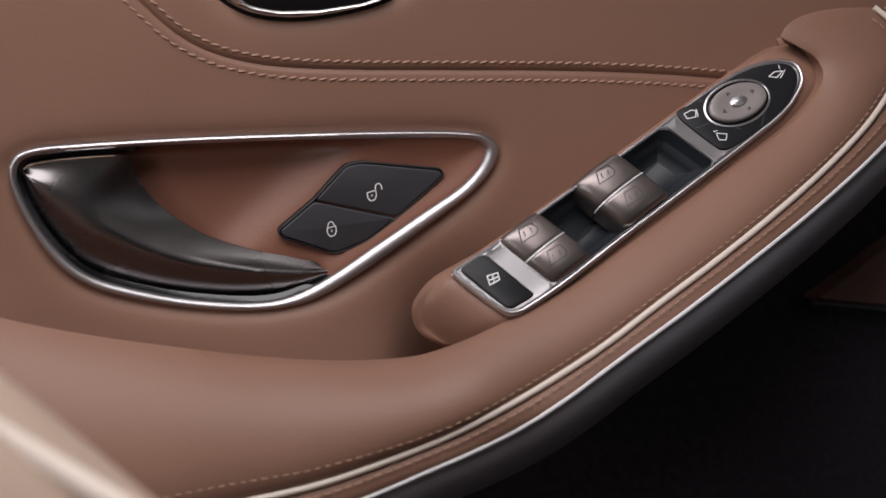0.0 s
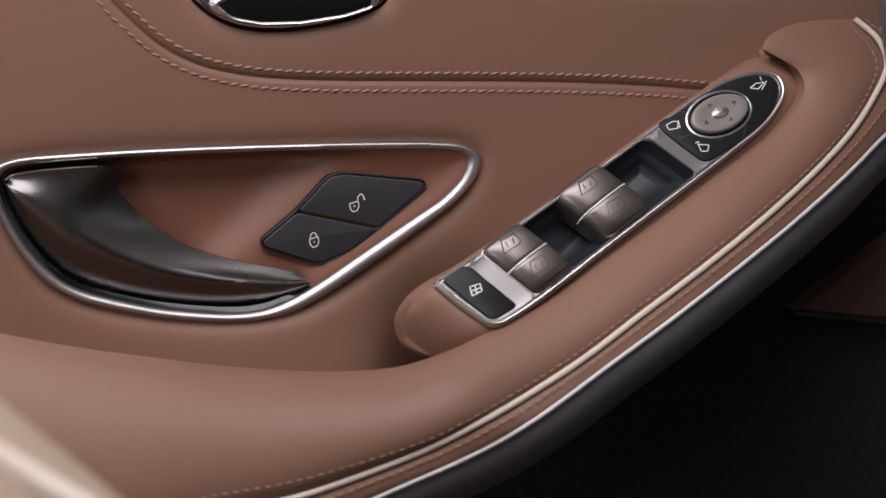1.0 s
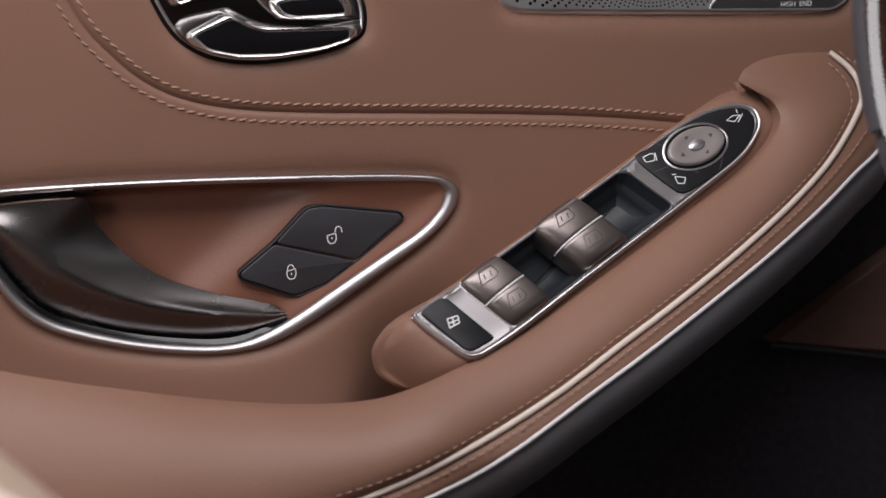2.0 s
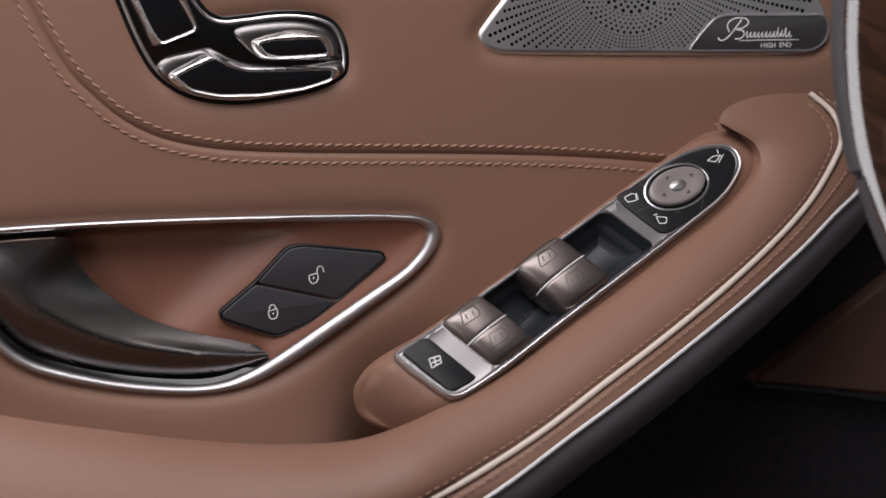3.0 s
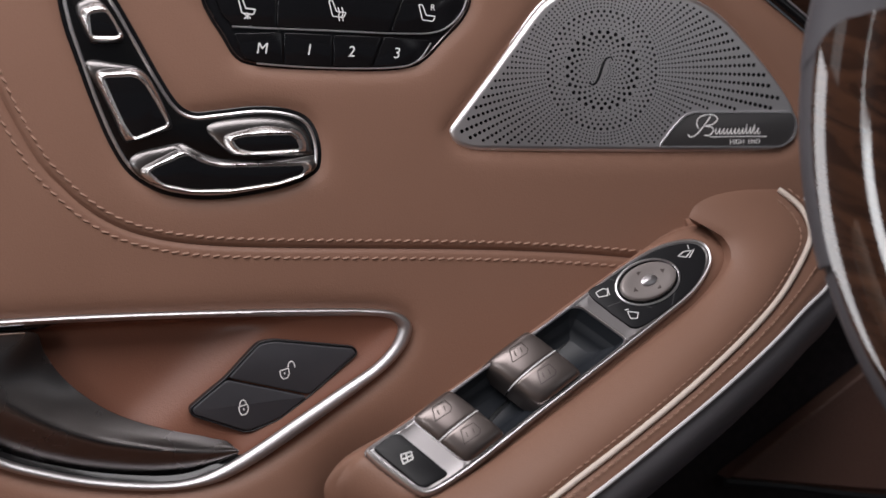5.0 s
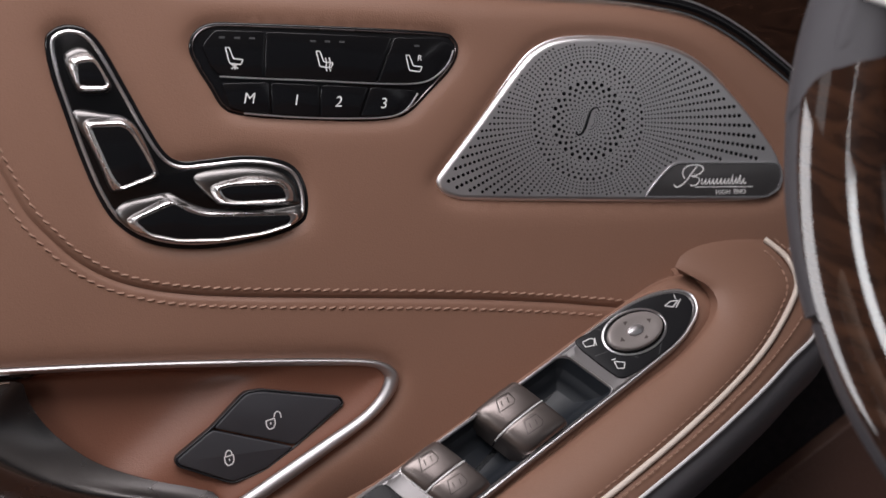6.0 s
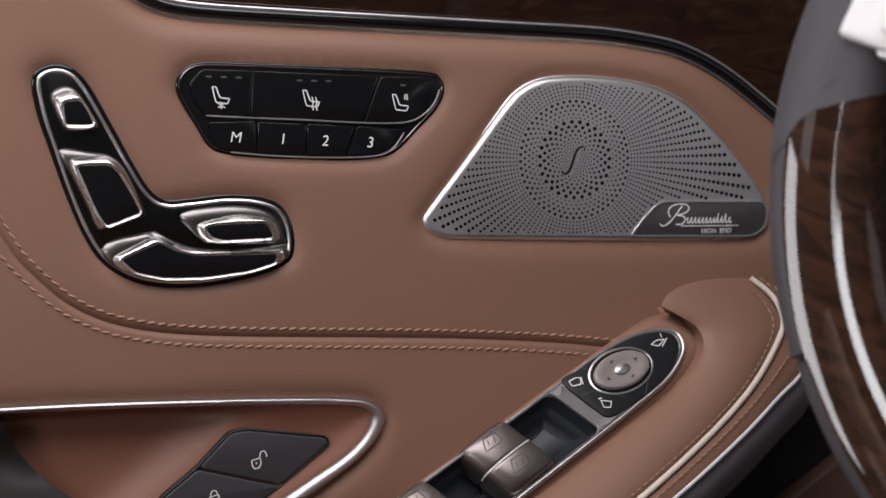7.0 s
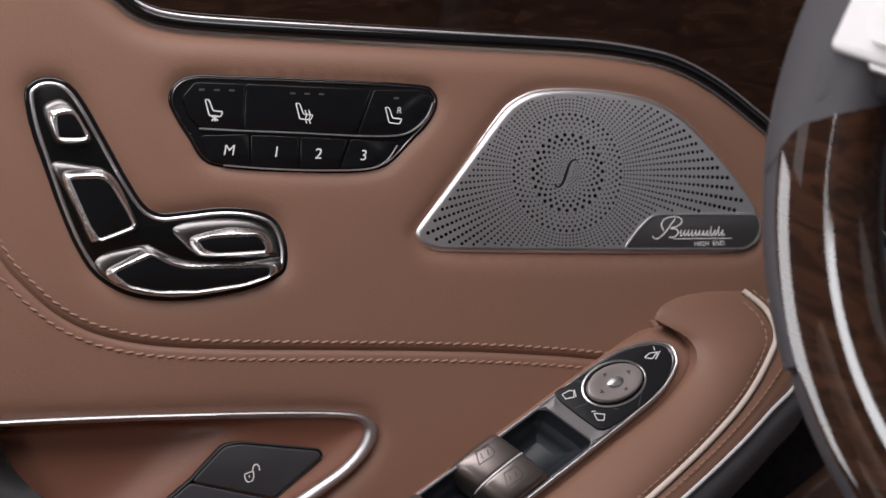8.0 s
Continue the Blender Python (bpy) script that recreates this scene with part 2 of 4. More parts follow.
def words(text, at, size, w, turn=0.0, shear=0.0, parent=None, mat=None, name="lettering", label=""):
    """Raised lettering in the built-in font, its middle at a plan point."""
    cu = bpy.data.curves.new(name, "FONT")
    cu.body, cu.size, cu.shear, cu.extrude, cu.align_x, cu.align_y = text, size * MM, shear, 0.00005, "CENTER", "CENTER"
    cu.offset = 0.0
    ob = new(name, cu)
    me = bpy.data.meshes.new_from_object(ob.evaluated_get(bpy.context.evaluated_depsgraph_get()))
    bpy.data.objects.remove(ob)
    bm = bmesh.new()
    bm.from_mesh(me)
    bm.transform(Matrix.Translation((at[0], at[1], w)) @ Matrix.Rotation(radians(turn), 4, "Z") @ Matrix.Scale(1000, 4))
    return part(name, bm, mat, parent, label, smooth=False)


# ---- outlines on the door face ----
PULL = spline([(-245.3, -5), (-241.5, 0.5), (-233.6, 3.3), (-220.7, 4.4), (-184.3, 4.1), (-144.5, 2.7), (-103.6, 1), (-61.7, -0.9), (-33.1, -2.9), (-21, -5), (-12.9, -9.4), (-10, -15.9), (-12.7, -24.2), (-21.3, -34.4), (-38, -46.1), (-52.9, -55), (-67.9, -64.5), (-82.7, -72.7), (-94.5, -78.1), (-106.1, -81.8), (-123.1, -83.7), (-142.5, -83), (-167, -78.9), (-188.2, -73.5), (-205, -67.2), (-216.3, -61.3), (-223.6, -55), (-230.9, -44.2), (-237.5, -32.4), (-242.4, -19.3)], 6)
BEZEL_OUT = resample(spline([(-245.7, -3.6), (-242.6, 2), (-236, 4.8), (-223.1, 5.9), (-184.2, 5.4), (-144.4, 4.1), (-103.6, 2.1), (-61.6, -0.4), (-33.1, -2.7), (-18.6, -5.2), (-11.5, -9.5), (-9.7, -15.3), (-13.5, -23.6), (-22.7, -32.8), (-37.8, -42.9), (-64.7, -59), (-88.4, -72.4), (-105.9, -80.1), (-120.2, -82.9), (-137, -82.9), (-156.1, -80.4), (-177.5, -75.6), (-203.6, -67.2), (-216.3, -60.8), (-226, -52.8), (-235.1, -39.6), (-241.5, -25.4), (-245.3, -12.9)], 6), 1.2, True)
ADJUST = spline([(-171.1, 153.8), (-168.4, 158.7), (-162, 160.7), (-154.9, 158.8), (-148.3, 151.4), (-138.7, 133.1), (-129.1, 114.1), (-121.2, 101.1), (-113.4, 96.3), (-101.9, 96.6), (-84.2, 97.8), (-69.1, 96.2), (-59, 91.7), (-54.3, 82.4), (-53.9, 71.4), (-57.8, 65.9), (-71.9, 60.9), (-94, 57.7), (-112.8, 57.7), (-129.9, 61.5), (-143.4, 70.5), (-151.7, 84.1), (-158.6, 102.7), (-164.8, 123.8), (-169.2, 139.6)], 6)
MEMORY = spline([(-105.6, 150.8), (-102.9, 157.7), (-95.2, 161.3), (-78.9, 161.1), (-23.1, 158.3), (16.9, 155.6), (24.6, 152.7), (26.1, 146.8), (21.7, 138.4), (11.2, 128.2), (1.5, 119.2), (-7.4, 115.9), (-24.8, 115), (-58.6, 116.8), (-82, 119.4), (-91.3, 123.2), (-96.9, 132.7), (-102.4, 142.2)], 6)
SPEAKER = spline([(12.9, 83.4), (16.2, 88.4), (33.8, 109), (58.5, 138.8), (68.7, 147.8), (81.2, 152.5), (100.1, 153.4), (122.4, 151.6), (145, 146.9), (162.9, 137.7), (180.8, 121.2), (197.9, 101.7), (207.2, 88.3), (209, 78.5), (205.9, 69.5), (196.9, 65.1), (175.8, 64.8), (94.2, 68.8), (32.5, 72.2), (23.5, 73.4), (17.6, 75.6), (14.2, 79.2)], 6)
SEAM = spline([(-214.8, 172.2), (-210.2, 139.1), (-200.6, 108.2), (-186.9, 79.2), (-175, 64.3), (-162.8, 52.6), (-147.7, 43.5), (-129.6, 37.5), (-108.5, 33.7), (-78.6, 30.7), (-39.5, 27.8), (6.9, 24.4), (45.9, 21), (79.9, 17.2), (111.5, 12.7), (134.2, 8.8)], 6, False)
SILL = spline([(-164, 259.6), (-150.2, 226.4), (-139.4, 208.3), (-128.2, 197.4), (-116.7, 189.3), (-96.9, 184.8), (-50.5, 181.5), (6.6, 178.3), (66.5, 175), (110.2, 172.5), (139.1, 168.8), (162, 163.3), (185.1, 151.7), (208.5, 134.7), (228.8, 118.1), (256.5, 93.6), (288.3, 62.7)], 6, False)
EYELETS = (ADJUST, MEMORY, SPEAKER)


def dip(q):
    """The leather sinks a little towards each inset and seam."""
    w = np.zeros(len(q))
    for c, k in ((ADJUST, 3.0), (MEMORY, 2.6), (SPEAKER, 2.2), (PULL, 3.2)):
        d = away(q, c)
        d[inside(q, c)] = 0
        w -= k * np.exp(-(d / 4.5) ** 1.6)
    w += 2.5 * np.exp(-((q[:, 1] - 90) / 90) ** 2)
    return w


def upper_height(q):
    w = dip(q)
    w -= 2.2 * np.exp(-(away(q, SEAM, False) / 1.6) ** 1.5)
    w -= 9.0 * np.exp(-(away(q, SILL, False) / 5.0) ** 1.3)
    return w


def lower_height(q):
    w = dip(q)
    w -= 1.6 * np.exp(-(away(q, SEAM, False) / 1.2) ** 1.5)
    low = np.minimum(90, np.maximum(0, -(q[:, 1] + 48)))
    pocket = 1 / (1 + np.exp(-(q[:, 0] + 58) / 7.0))
    w += (0.0016 - 0.007 * pocket) * low ** 2
    return w - 0.2


upper_plan = np.vstack([resample(SEAM, 2.5), [(191.1, 6.4), (261.3, 1.5), (298.5, 24.3)], resample(SILL, 2.5)[::-1]])
lower_plan = np.vstack([resample(SEAM, 2.5), [(191.1, 6.4), (200.9, -12.7)], [(118, -52.9), (22.6, -109.6), (-69.2, -143.8), (-182.6, -138), (-316.2, -109.6), (-310.1, 27.6)]])

door = thing("door_panel", DOOR, "saddle-brown leather door panel with stitched seam", "door panel", (0, -60, -20))
near = [offset(c, d) for c in EYELETS for d in (0.3, 1.2, 2.5, 4.2, 6.5)]
part("upper_panel", sheet(upper_plan, upper_height, 5.0, extra=near, holes=[offset(c, -1.5) for c in EYELETS]), LEATHER, door)
near = [offset(PULL, d) for d in (0.3, 1.2, 2.5, 4.2, 6.5)]
part("lower_panel", sheet(lower_plan, lower_height, 5.0, extra=near, holes=[offset(BEZEL_OUT, -0.8)]), LEATHER, door)


def along(c, d, w):
    """A curve beside an open plan curve, d mm to its left, at height w(points)."""
    t = np.gradient(c, axis=0)
    t /= np.linalg.norm(t, axis=1)[:, None]
    q = c + np.stack([-t[:, 1], t[:, 0]], 1) * d
    return np.column_stack([q, w(q)])


part("welt", tube(along(SEAM, -2.2, lambda q: np.full(len(q), -1.3)), 1.5, 8), LEATHER, door, "padded brown leather welt beside the seam")
part("stitching", stitches(along(SEAM, 4.2, upper_height), lean=-0.5), THREAD, door, "tan thread stitching")
part("stitching", stitches(along(SEAM, -4.6, lower_height), lean=-0.5), THREAD, door, "tan thread stitching")

# ---- window sill trim: black strip, chrome line and dark wood above ----
sill = thing("window_sill_trim", DOOR, "glossy dark wood trim with chrome edge strip", "door trim", (0, 190, -20))
wood_plan = np.vstack([resample(SILL, 3.0), [(336.4, 41.3), (419.8, 297.7), (-161.1, 326.2)]])
part("wood_panel", sheet(offset(wood_plan, -2.0), lambda q: -9 + 0.28 * away(q, SILL, False) + 3.0 * np.sin(q[:, 0] / 60.0) * 0.2, 12, (2, 5)), DARKWOOD, sill)
part("black_strip", tube(along(SILL, 2.9, lambda q: np.full(len(q), -4.0)), 3.0, 10), GLOSSBLACK, sill, "gloss black rubber strip")
part("chrome_strip", tube(along(SILL, 5.9, lambda q: np.full(len(q), -3.4)), 1.0, 10), SATIN, sill, "thin polished chrome strip")

# ---- door pull ----
pull = thing("door_pull", DOOR, "recessed door pull with satin chrome bezel", "door handle", (-85, -20, -25))
BEZEL_IN = resample(spline([(-242, -4.4), (-239.6, -0.7), (-235, 1.3), (-220.9, 2.3), (-184.5, 1.9), (-144.7, 0.5), (-103.8, -1.4), (-61.8, -4.3), (-33.2, -6.3), (-21.7, -8.1), (-17.4, -11.3), (-16.7, -15.3), (-20.8, -23), (-30, -31.3), (-46.4, -40.7), (-70.2, -54.2), (-93.8, -67.6), (-109.9, -75.1), (-122.7, -78.5), (-136.7, -78.8), (-155.8, -76.1), (-177.2, -71.3), (-200.7, -63.5), (-213.4, -57.4), (-223, -48.8), (-232.2, -35.6), (-238.5, -21.5), (-242, -10.5)], 6), 1.2, True)


def nearest(c, d):
    """For each point of c, the closest one of d."""
    return d[((c[:, None] - d[None]) ** 2).sum(2).argmin(1)]


edge_in = nearest(BEZEL_OUT, resample(BEZEL_IN, 0.3, True))
for _ in range(4):
    edge_in = (np.roll(edge_in, 1, 0) + 2 * edge_in + np.roll(edge_in, -1, 0)) / 4
part("bezel", stack([lift(BEZEL_OUT * (1 - f) + edge_in * f, h) for f, h in ((0, -3), (0, 0.2), (0.07, 1.0), (0.2, 1.7), (0.4, 1.9), (0.62, 1.5), (0.84, 0.6), (0.96, -0.4), (1, -1.4), (1, -7))], True), BEZELMETAL, pull, "satin chrome bezel")
gap_width = np.where((BEZEL_IN[:, 0] < -186) | ((BEZEL_IN[:, 1] < -45) & (BEZEL_IN[:, 0] < -108)), 2.4, 0.7)[:, None]
for _ in range(8):
    gap_width = (np.roll(gap_width, 1, 0) + 2 * gap_width + np.roll(gap_width, -1, 0)) / 4
gap_in = BEZEL_IN + (offset(BEZEL_IN, -1.0) - BEZEL_IN) * gap_width
part("inner_gap", stack([lift(BEZEL_IN, -2.0), lift(BEZEL_IN * 0.5 + gap_in * 0.5, -2.6), lift(gap_in, -3.4), lift(gap_in, -17)], True), GLOSSBLACK, pull, "black strip filling the gap inside the bezel")


RIDGE = np.array([(-90.3, -8.6), (-145.9, -53.8)])


def bowl_height(q):
    d = away(q, BEZEL_IN)
    edge = 1 - np.exp(-(d / 2.6) ** 1.5)
    e = (RIDGE[1] - RIDGE[0]) / np.linalg.norm(RIDGE[1] - RIDGE[0])
    side = (q - RIDGE[0]) @ np.array((e[1], -e[0]))
    ramp = 1 / (1 + np.exp(-side / 4.5))
    behind = 1 / (1 + np.exp(-(np.interp(q[:, 0], CREST[:, 0], CREST[:, 1]) - q[:, 1]) / 1.5)) / (1 + np.exp((q[:, 0] + 102) / 1.5))
    return -1.5 - 12 * behind - 4.5 * (1 - ramp) * (1 - np.exp(-(d / 8.0) ** 1.5)) - 17 * ramp * edge




UP = np.vstack([spline([(-238.9, -4.6, -4), (-234, -2.2, -3), (-218.5, -1.1, -2), (-203, -1.2, -1.5), (-191.2, -1.4, -1.5)], 6, False)[:-1], spline([(-190.3, -2.6, -2), (-188, -12, -4), (-182.2, -22.1, -5), (-173.6, -32, -6), (-160.9, -42.1, -6), (-147.7, -49, -6), (-131.5, -55.1, -6), (-112.3, -60.4, -6), (-98.4, -64.7, -5), (-94.6, -66.4, -5)], 6, False)])
CREST = spline([(-239.3, -5.4, -3.5), (-236, -8.7, 0), (-230.2, -13.8, 2), (-223.1, -21.1, 3), (-213.6, -30.1, 4), (-201.3, -38, 4.5), (-186.2, -46.4, 4.5), (-168.1, -54.3, 4), (-149.5, -59.5, 3), (-130.5, -63.7, 2), (-111.2, -66.8, -1), (-94.7, -67.2, -4)], 6, False)
UNDER = spline([(-240.0, -8.6, -6), (-239.8, -16, -7), (-236.6, -27.8, -8), (-230, -41.2, -9), (-221.8, -53, -9.5), (-216.4, -58, -9.5), (-203.4, -64.8, -9.5), (-184.8, -71.8, -9.5), (-163, -77.2, -9.5), (-140.7, -79.6, -9), (-117.4, -78.0, -8), (-94.3, -69.8, -6)], 6, False)
part("bowl", sheet(offset(BEZEL_IN, 0.3), bowl_height, 3.0, (0.6, 1.3, 2.2, 3.4, 5, 7)), BOWL, pull, "reddish-brown leather-covered bowl")
UP, CREST, UNDER = (np.stack([np.interp(np.linspace(0, 1, 61), np.linspace(0, 1, len(c)), c[:, i]) for i in range(3)], 1) for c in (UP, CREST, UNDER))
rows = []
for a, b, c in zip(UP, CREST, UNDER):
    k = b
    top = [a * (1 - s) ** 2 + 2 * s * (1 - s) * ((a + k) / 2 + np.array((0, 0, -2.2))) + k * s * s for s in np.linspace(0, 1, 9)]
    low = [k * (1 - s) ** 2 + 2 * s * (1 - s) * ((c + k) / 2 + np.array((0, 0, 3.0))) + c * s * s for s in np.linspace(0, 1, 9)]
    back = [c + np.array((0, 0, -4)), (a + c) / 2 + np.array((0, 0, -7)), a + np.array((0, 0, -2.5))]
    sec = np.array(top + low[1:])
    for _ in range(1):
        sec[1:-1] = (sec[:-2] + 2 * sec[1:-1] + sec[2:]) / 4
    rows.append(list(sec) + back)
lever = stack(rows, True)
part("lever", lever, LEVERMETAL, pull, "curved dark chrome pull lever")
part("lever_edge", tube(spline([tuple(p + np.array((0, 0, 0.4))) for p in UP[:17:4]], 4, False), 0.7, 6), CHROME, pull, "bright chrome edge")

# ---- lock switch ----
lock = thing("lock_switch", DOOR, "black two-button central locking switch", "switch", (-80.7, -36.9, -9.0))


for name, plan, icon in (
    ("unlock_button", [(-85.8, -16.2), (-79, -15.5), (-39.8, -22.4), (-38.4, -25), (-62.9, -43.3), (-102.6, -31.5), (-88.4, -18.1)], "open"),
    ("lock_button", [(-103.4, -32.3), (-63.8, -44.1), (-78.4, -53.6), (-92.9, -58.1), (-95.7, -58), (-120.2, -47.6), (-120.8, -45)], "shut"),
):
    c = rounded(plan, 2.2)
    key = part(name, slab(c, -9, -2.0, 0.7), SOFTBLACK, lock)
    m = np.array((-74.8, -31)) if icon == "open" else np.array((-95.9, -46.9))
    bx, by = np.array((0.97, 0.22)), np.array((-0.1, 0.99))
    body = [m + (bx * x + by * y) * 1.12 for x, y in ((-2, 1.2), (2, 1.2), (2, -1.2), (1.0, -2.8), (-1.0, -2.8), (-2, -1.2), (-2, 1.2))]
    arc = [(1.5 * math.cos(a), 1.4 + 2.2 * math.sin(a)) for a in np.linspace(math.pi, 0, 10)]
    if icon == "open":
        arc = [(x + 3.4, y + 0.2) for x, y in arc] + [(4.9, 0.6)]
    bar = [m + by * y for y in (0.0, -0.4, -1.1)]
    part("icon", strokes([resample(np.array(body), 0.5), [m + (bx * x + by * y) * 1.12 for x, y in arc], bar], 0.3, -1.93), INK, key, "white padlock symbol")
part("frame", rim(rounded([(-79, -14.8), (-39.2, -21.7), (-37.5, -25), (-62.4, -43.9), (-78, -54.3), (-92.7, -58.9), (-96, -58.8), (-120.9, -48.2), (-121.7, -44.8), (-103.6, -31.6), (-89.0, -17.8), (-86.2, -15.6)], 2.2), [(0.5, -8), (0.5, -2.9), (0.1, -2.6), (-0.5, -3), (-0.5, -8)]), BLACK, lock)

# ---- armrest ----
INNER = spline([(-287.4, -42.3, 68), (-254.2, -55.9, 72), (-219.9, -66.5, 75), (-184.6, -75.3, 77), (-148.4, -83.4, 79), (-111.6, -88.5, 84), (-81.6, -89.4, 88), (-61.4, -85.7, 91)] + [(-39.7, -79.5, 89.9), (-4.5, -68.5, 82.2), (27.1, -54.5, 72.4), (60.1, -39.7, 62.1), (94.7, -23.4, 50.7), (122.5, -10.5, 42.9), (142.8, 2.6, 36.1), (152.2, 13.3, 31.1), (151.4, 22.3, 26), (143.6, 28.5, 22.9), (134.7, 33.9, 19.1)], 5, False)
PIPE = spline([(-296.1, -143.3, 112), (-249.3, -144.9, 112), (-205, -142.4, 111), (-164, -138.3, 110), (-129.6, -134.5, 111), (-96.9, -127.1, 112), (-71.2, -120.1, 112), (-50.2, -112.4, 112)] + [(-27.5, -105.0, 107.0), (4.6, -91.8, 100.7), (37.2, -76.4, 91.8), (71.9, -61.1, 80.7), (110.3, -42.9, 67.5), (146.0, -23.9, 53.9), (173.4, -6.4, 41.8), (195.8, 12.8, 28.0), (204.1, 23.1, 19.4), (202.3, 34.6, 12.3), (192.5, 44.5, 6.8)], 5, False)
EDGE = spline([(-287.9, -170.8, 114.4), (-242.4, -168.1, 114.4), (-189.9, -157.7, 113.5), (-145.7, -150.6, 112.4), (-110.7, -143.1, 113.4), (-82.7, -134.5, 114.4), (-59.3, -127.5, 114.4), (-37.9, -120.1, 113.3), (-15.8, -110.3, 111.2), (17.1, -94.9, 103.3), (50.0, -80.3, 94.5), (85.7, -64.9, 81.8), (124.8, -46.7, 68.5), (160.8, -28.4, 54.9), (185.9, -14.6, 43.4), (208.6, -2.9, 31.7), (221.0, 12.5, 18.9), (220.6, 26.4, 8.2), (210.0, 39.1, 3.3)], 5, False)
n_st = len(INNER)
TIP = spline([(134.7, 33.9, 19.1), (137.9, 38.8, 18.2), (143.6, 42.4, 18.1), (154.5, 45, 16.3), (170.4, 45.9, 13.2), (192.6, 44.7, 6.6)], 8, False)
TIP = np.stack([np.interp(np.linspace(0, 1, 17), np.linspace(0, 1, len(TIP)), TIP[:, i]) for i in range(3)], 1)
arm = thing("armrest", DOOR, "padded brown leather armrest with cream piping", "armrest", (0, -110, 40))
rows, seamline = [], []
for i, (a, p) in enumerate(zip(INNER, PIPE)):
    f = i / (n_st - 1)
    tip = max(0.0, (f - 0.72) / 0.28)
    left = 1 / (1 + math.exp((f - 0.40) / 0.03))
    puff = 14 * left + 6 * (1 - left)
    out = np.array((0, 0.06, 1.0)) * puff
    end = np.array((-2.5, 3.5, 0)) * max(0, (f - 0.94) / 0.06)
    sec = [a + np.array((0, -48.0, -70.0)) * left + np.array((0, 0, -12.0)) * (1 - left), a + np.array((0, -13.0, -25)) * left + np.array((0, 0, -5.0)) * (1 - left), a + np.array((0, -2.0, -6)) * left + np.array((0, 0, -1.6)) * (1 - left)]
    for j in range(3):
        sec[j] = sec[j] + np.array((14.0 - 4 * j, -6.0 + 2 * j, 0)) * max(0.0, (f - 0.9) / 0.1)
    for s in np.linspace(0, 1, 17)[0:]:
        b = 4 * s * (1 - s)
        sec.append(a * (1 - s) + p * s + out * (b ** (0.75 if s < 0.5 else 0.66)) + end * b)
    seamline.append(a * 0.145 + p * 0.855 + out * (4 * 0.13 * 0.87) ** 0.66 + np.array((0, 0.1, 0.25)))
    sec.append(p + np.array((0.3, -0.4, -2.5)))
    g = max(0.0, (f - 0.9) / 0.1) ** 1.4
    for j in range(17):
        sec[3 + j] = sec[3 + j] * (1 - g) + TIP[j] * g
    rows.append(sec)
rows.append([np.array(q) + np.array((5 - 0.25 * j, -3.5, -4.0)) for j, q in enumerate(rows[-1])])
rows.append([np.array(q) + np.array((28 - 1.2 * j, -10.0, -24.0)) for j, q in enumerate(rows[-1])])
part("top_pad", stack(rows, False), LEATHER, arm)
rows = []
for p, e in zip(PIPE, EDGE):
    sec = [p + np.array((0.0, 0, -3.0))]
    for s in np.linspace(0.06, 1, 8):
        sec.append(p * (1 - s) + e * s + np.array((0.2, -0.3, 1.0)) * 3.2 * (4 * s * (1 - s)) ** 0.7)
    sec.append(e + np.array((0, 1, -5)))
    rows.append(sec)
part("side_pad", stack(rows, False), LEATHER, arm)
part("piping", tube(PIPE + np.array((0, 0.3, 2.1)), 1.6, 10), PIPING, arm, "cream leather piping")


def between(a, b, s, up):
    return a * (1 - s) + b * s + np.array((0, 0.3, 0.95)) * up


part("stitching", stitches(seamline[10:-3], 3.4, 4.6, 0.45, lean=0.12), SADDLETHREAD, arm, "tan thread stitching")
part("stitching", stitches([between(p, e, 0.42, 3.9) for p, e in zip(PIPE, EDGE)][10:], 3.4, 4.6, 0.45, lean=0.12), THREAD, arm, "tan thread stitching")
part("chrome_strip", tube(EDGE + np.array((0.2, 0.2, 1.5)), 1.05, 8), CHROMEWHITE, arm, "thin polished chrome strip")
rows = []
for e in EDGE:
    drop = np.array((9.0, -13.0, 0))
    sec = [e + np.array((0, 0, -0.3))]
    for s in np.linspace(0.03, 1, 18):
        sec.append(e + drop * s * 3.0 + np.array((0, 0, -0.3 - 62 * s ** 2.1)))
    sec.append(e + np.array((24, -36, -130)))
    rows.append(sec)
part("lower_trim", stack(rows, False), LOWERTRIM, arm, "black plastic lower trim")

SHELF_CUT = [(-61.2, 15.7), (43.5, 13), (47.7, 10), (53.7, -15.5), (51.3, -17.1), (-51.9, -16), (-55.7, -12.2)]
SHELF_MM = Matrix(((0.86264, -0.50582, 0.00000, 28.90000), (0.41438, 0.70670, 0.57346, -32.10000), (-0.29007, -0.49469, 0.81923, 58.00000), (0.00000, 0.00000, 0.00000, 1.00000)))
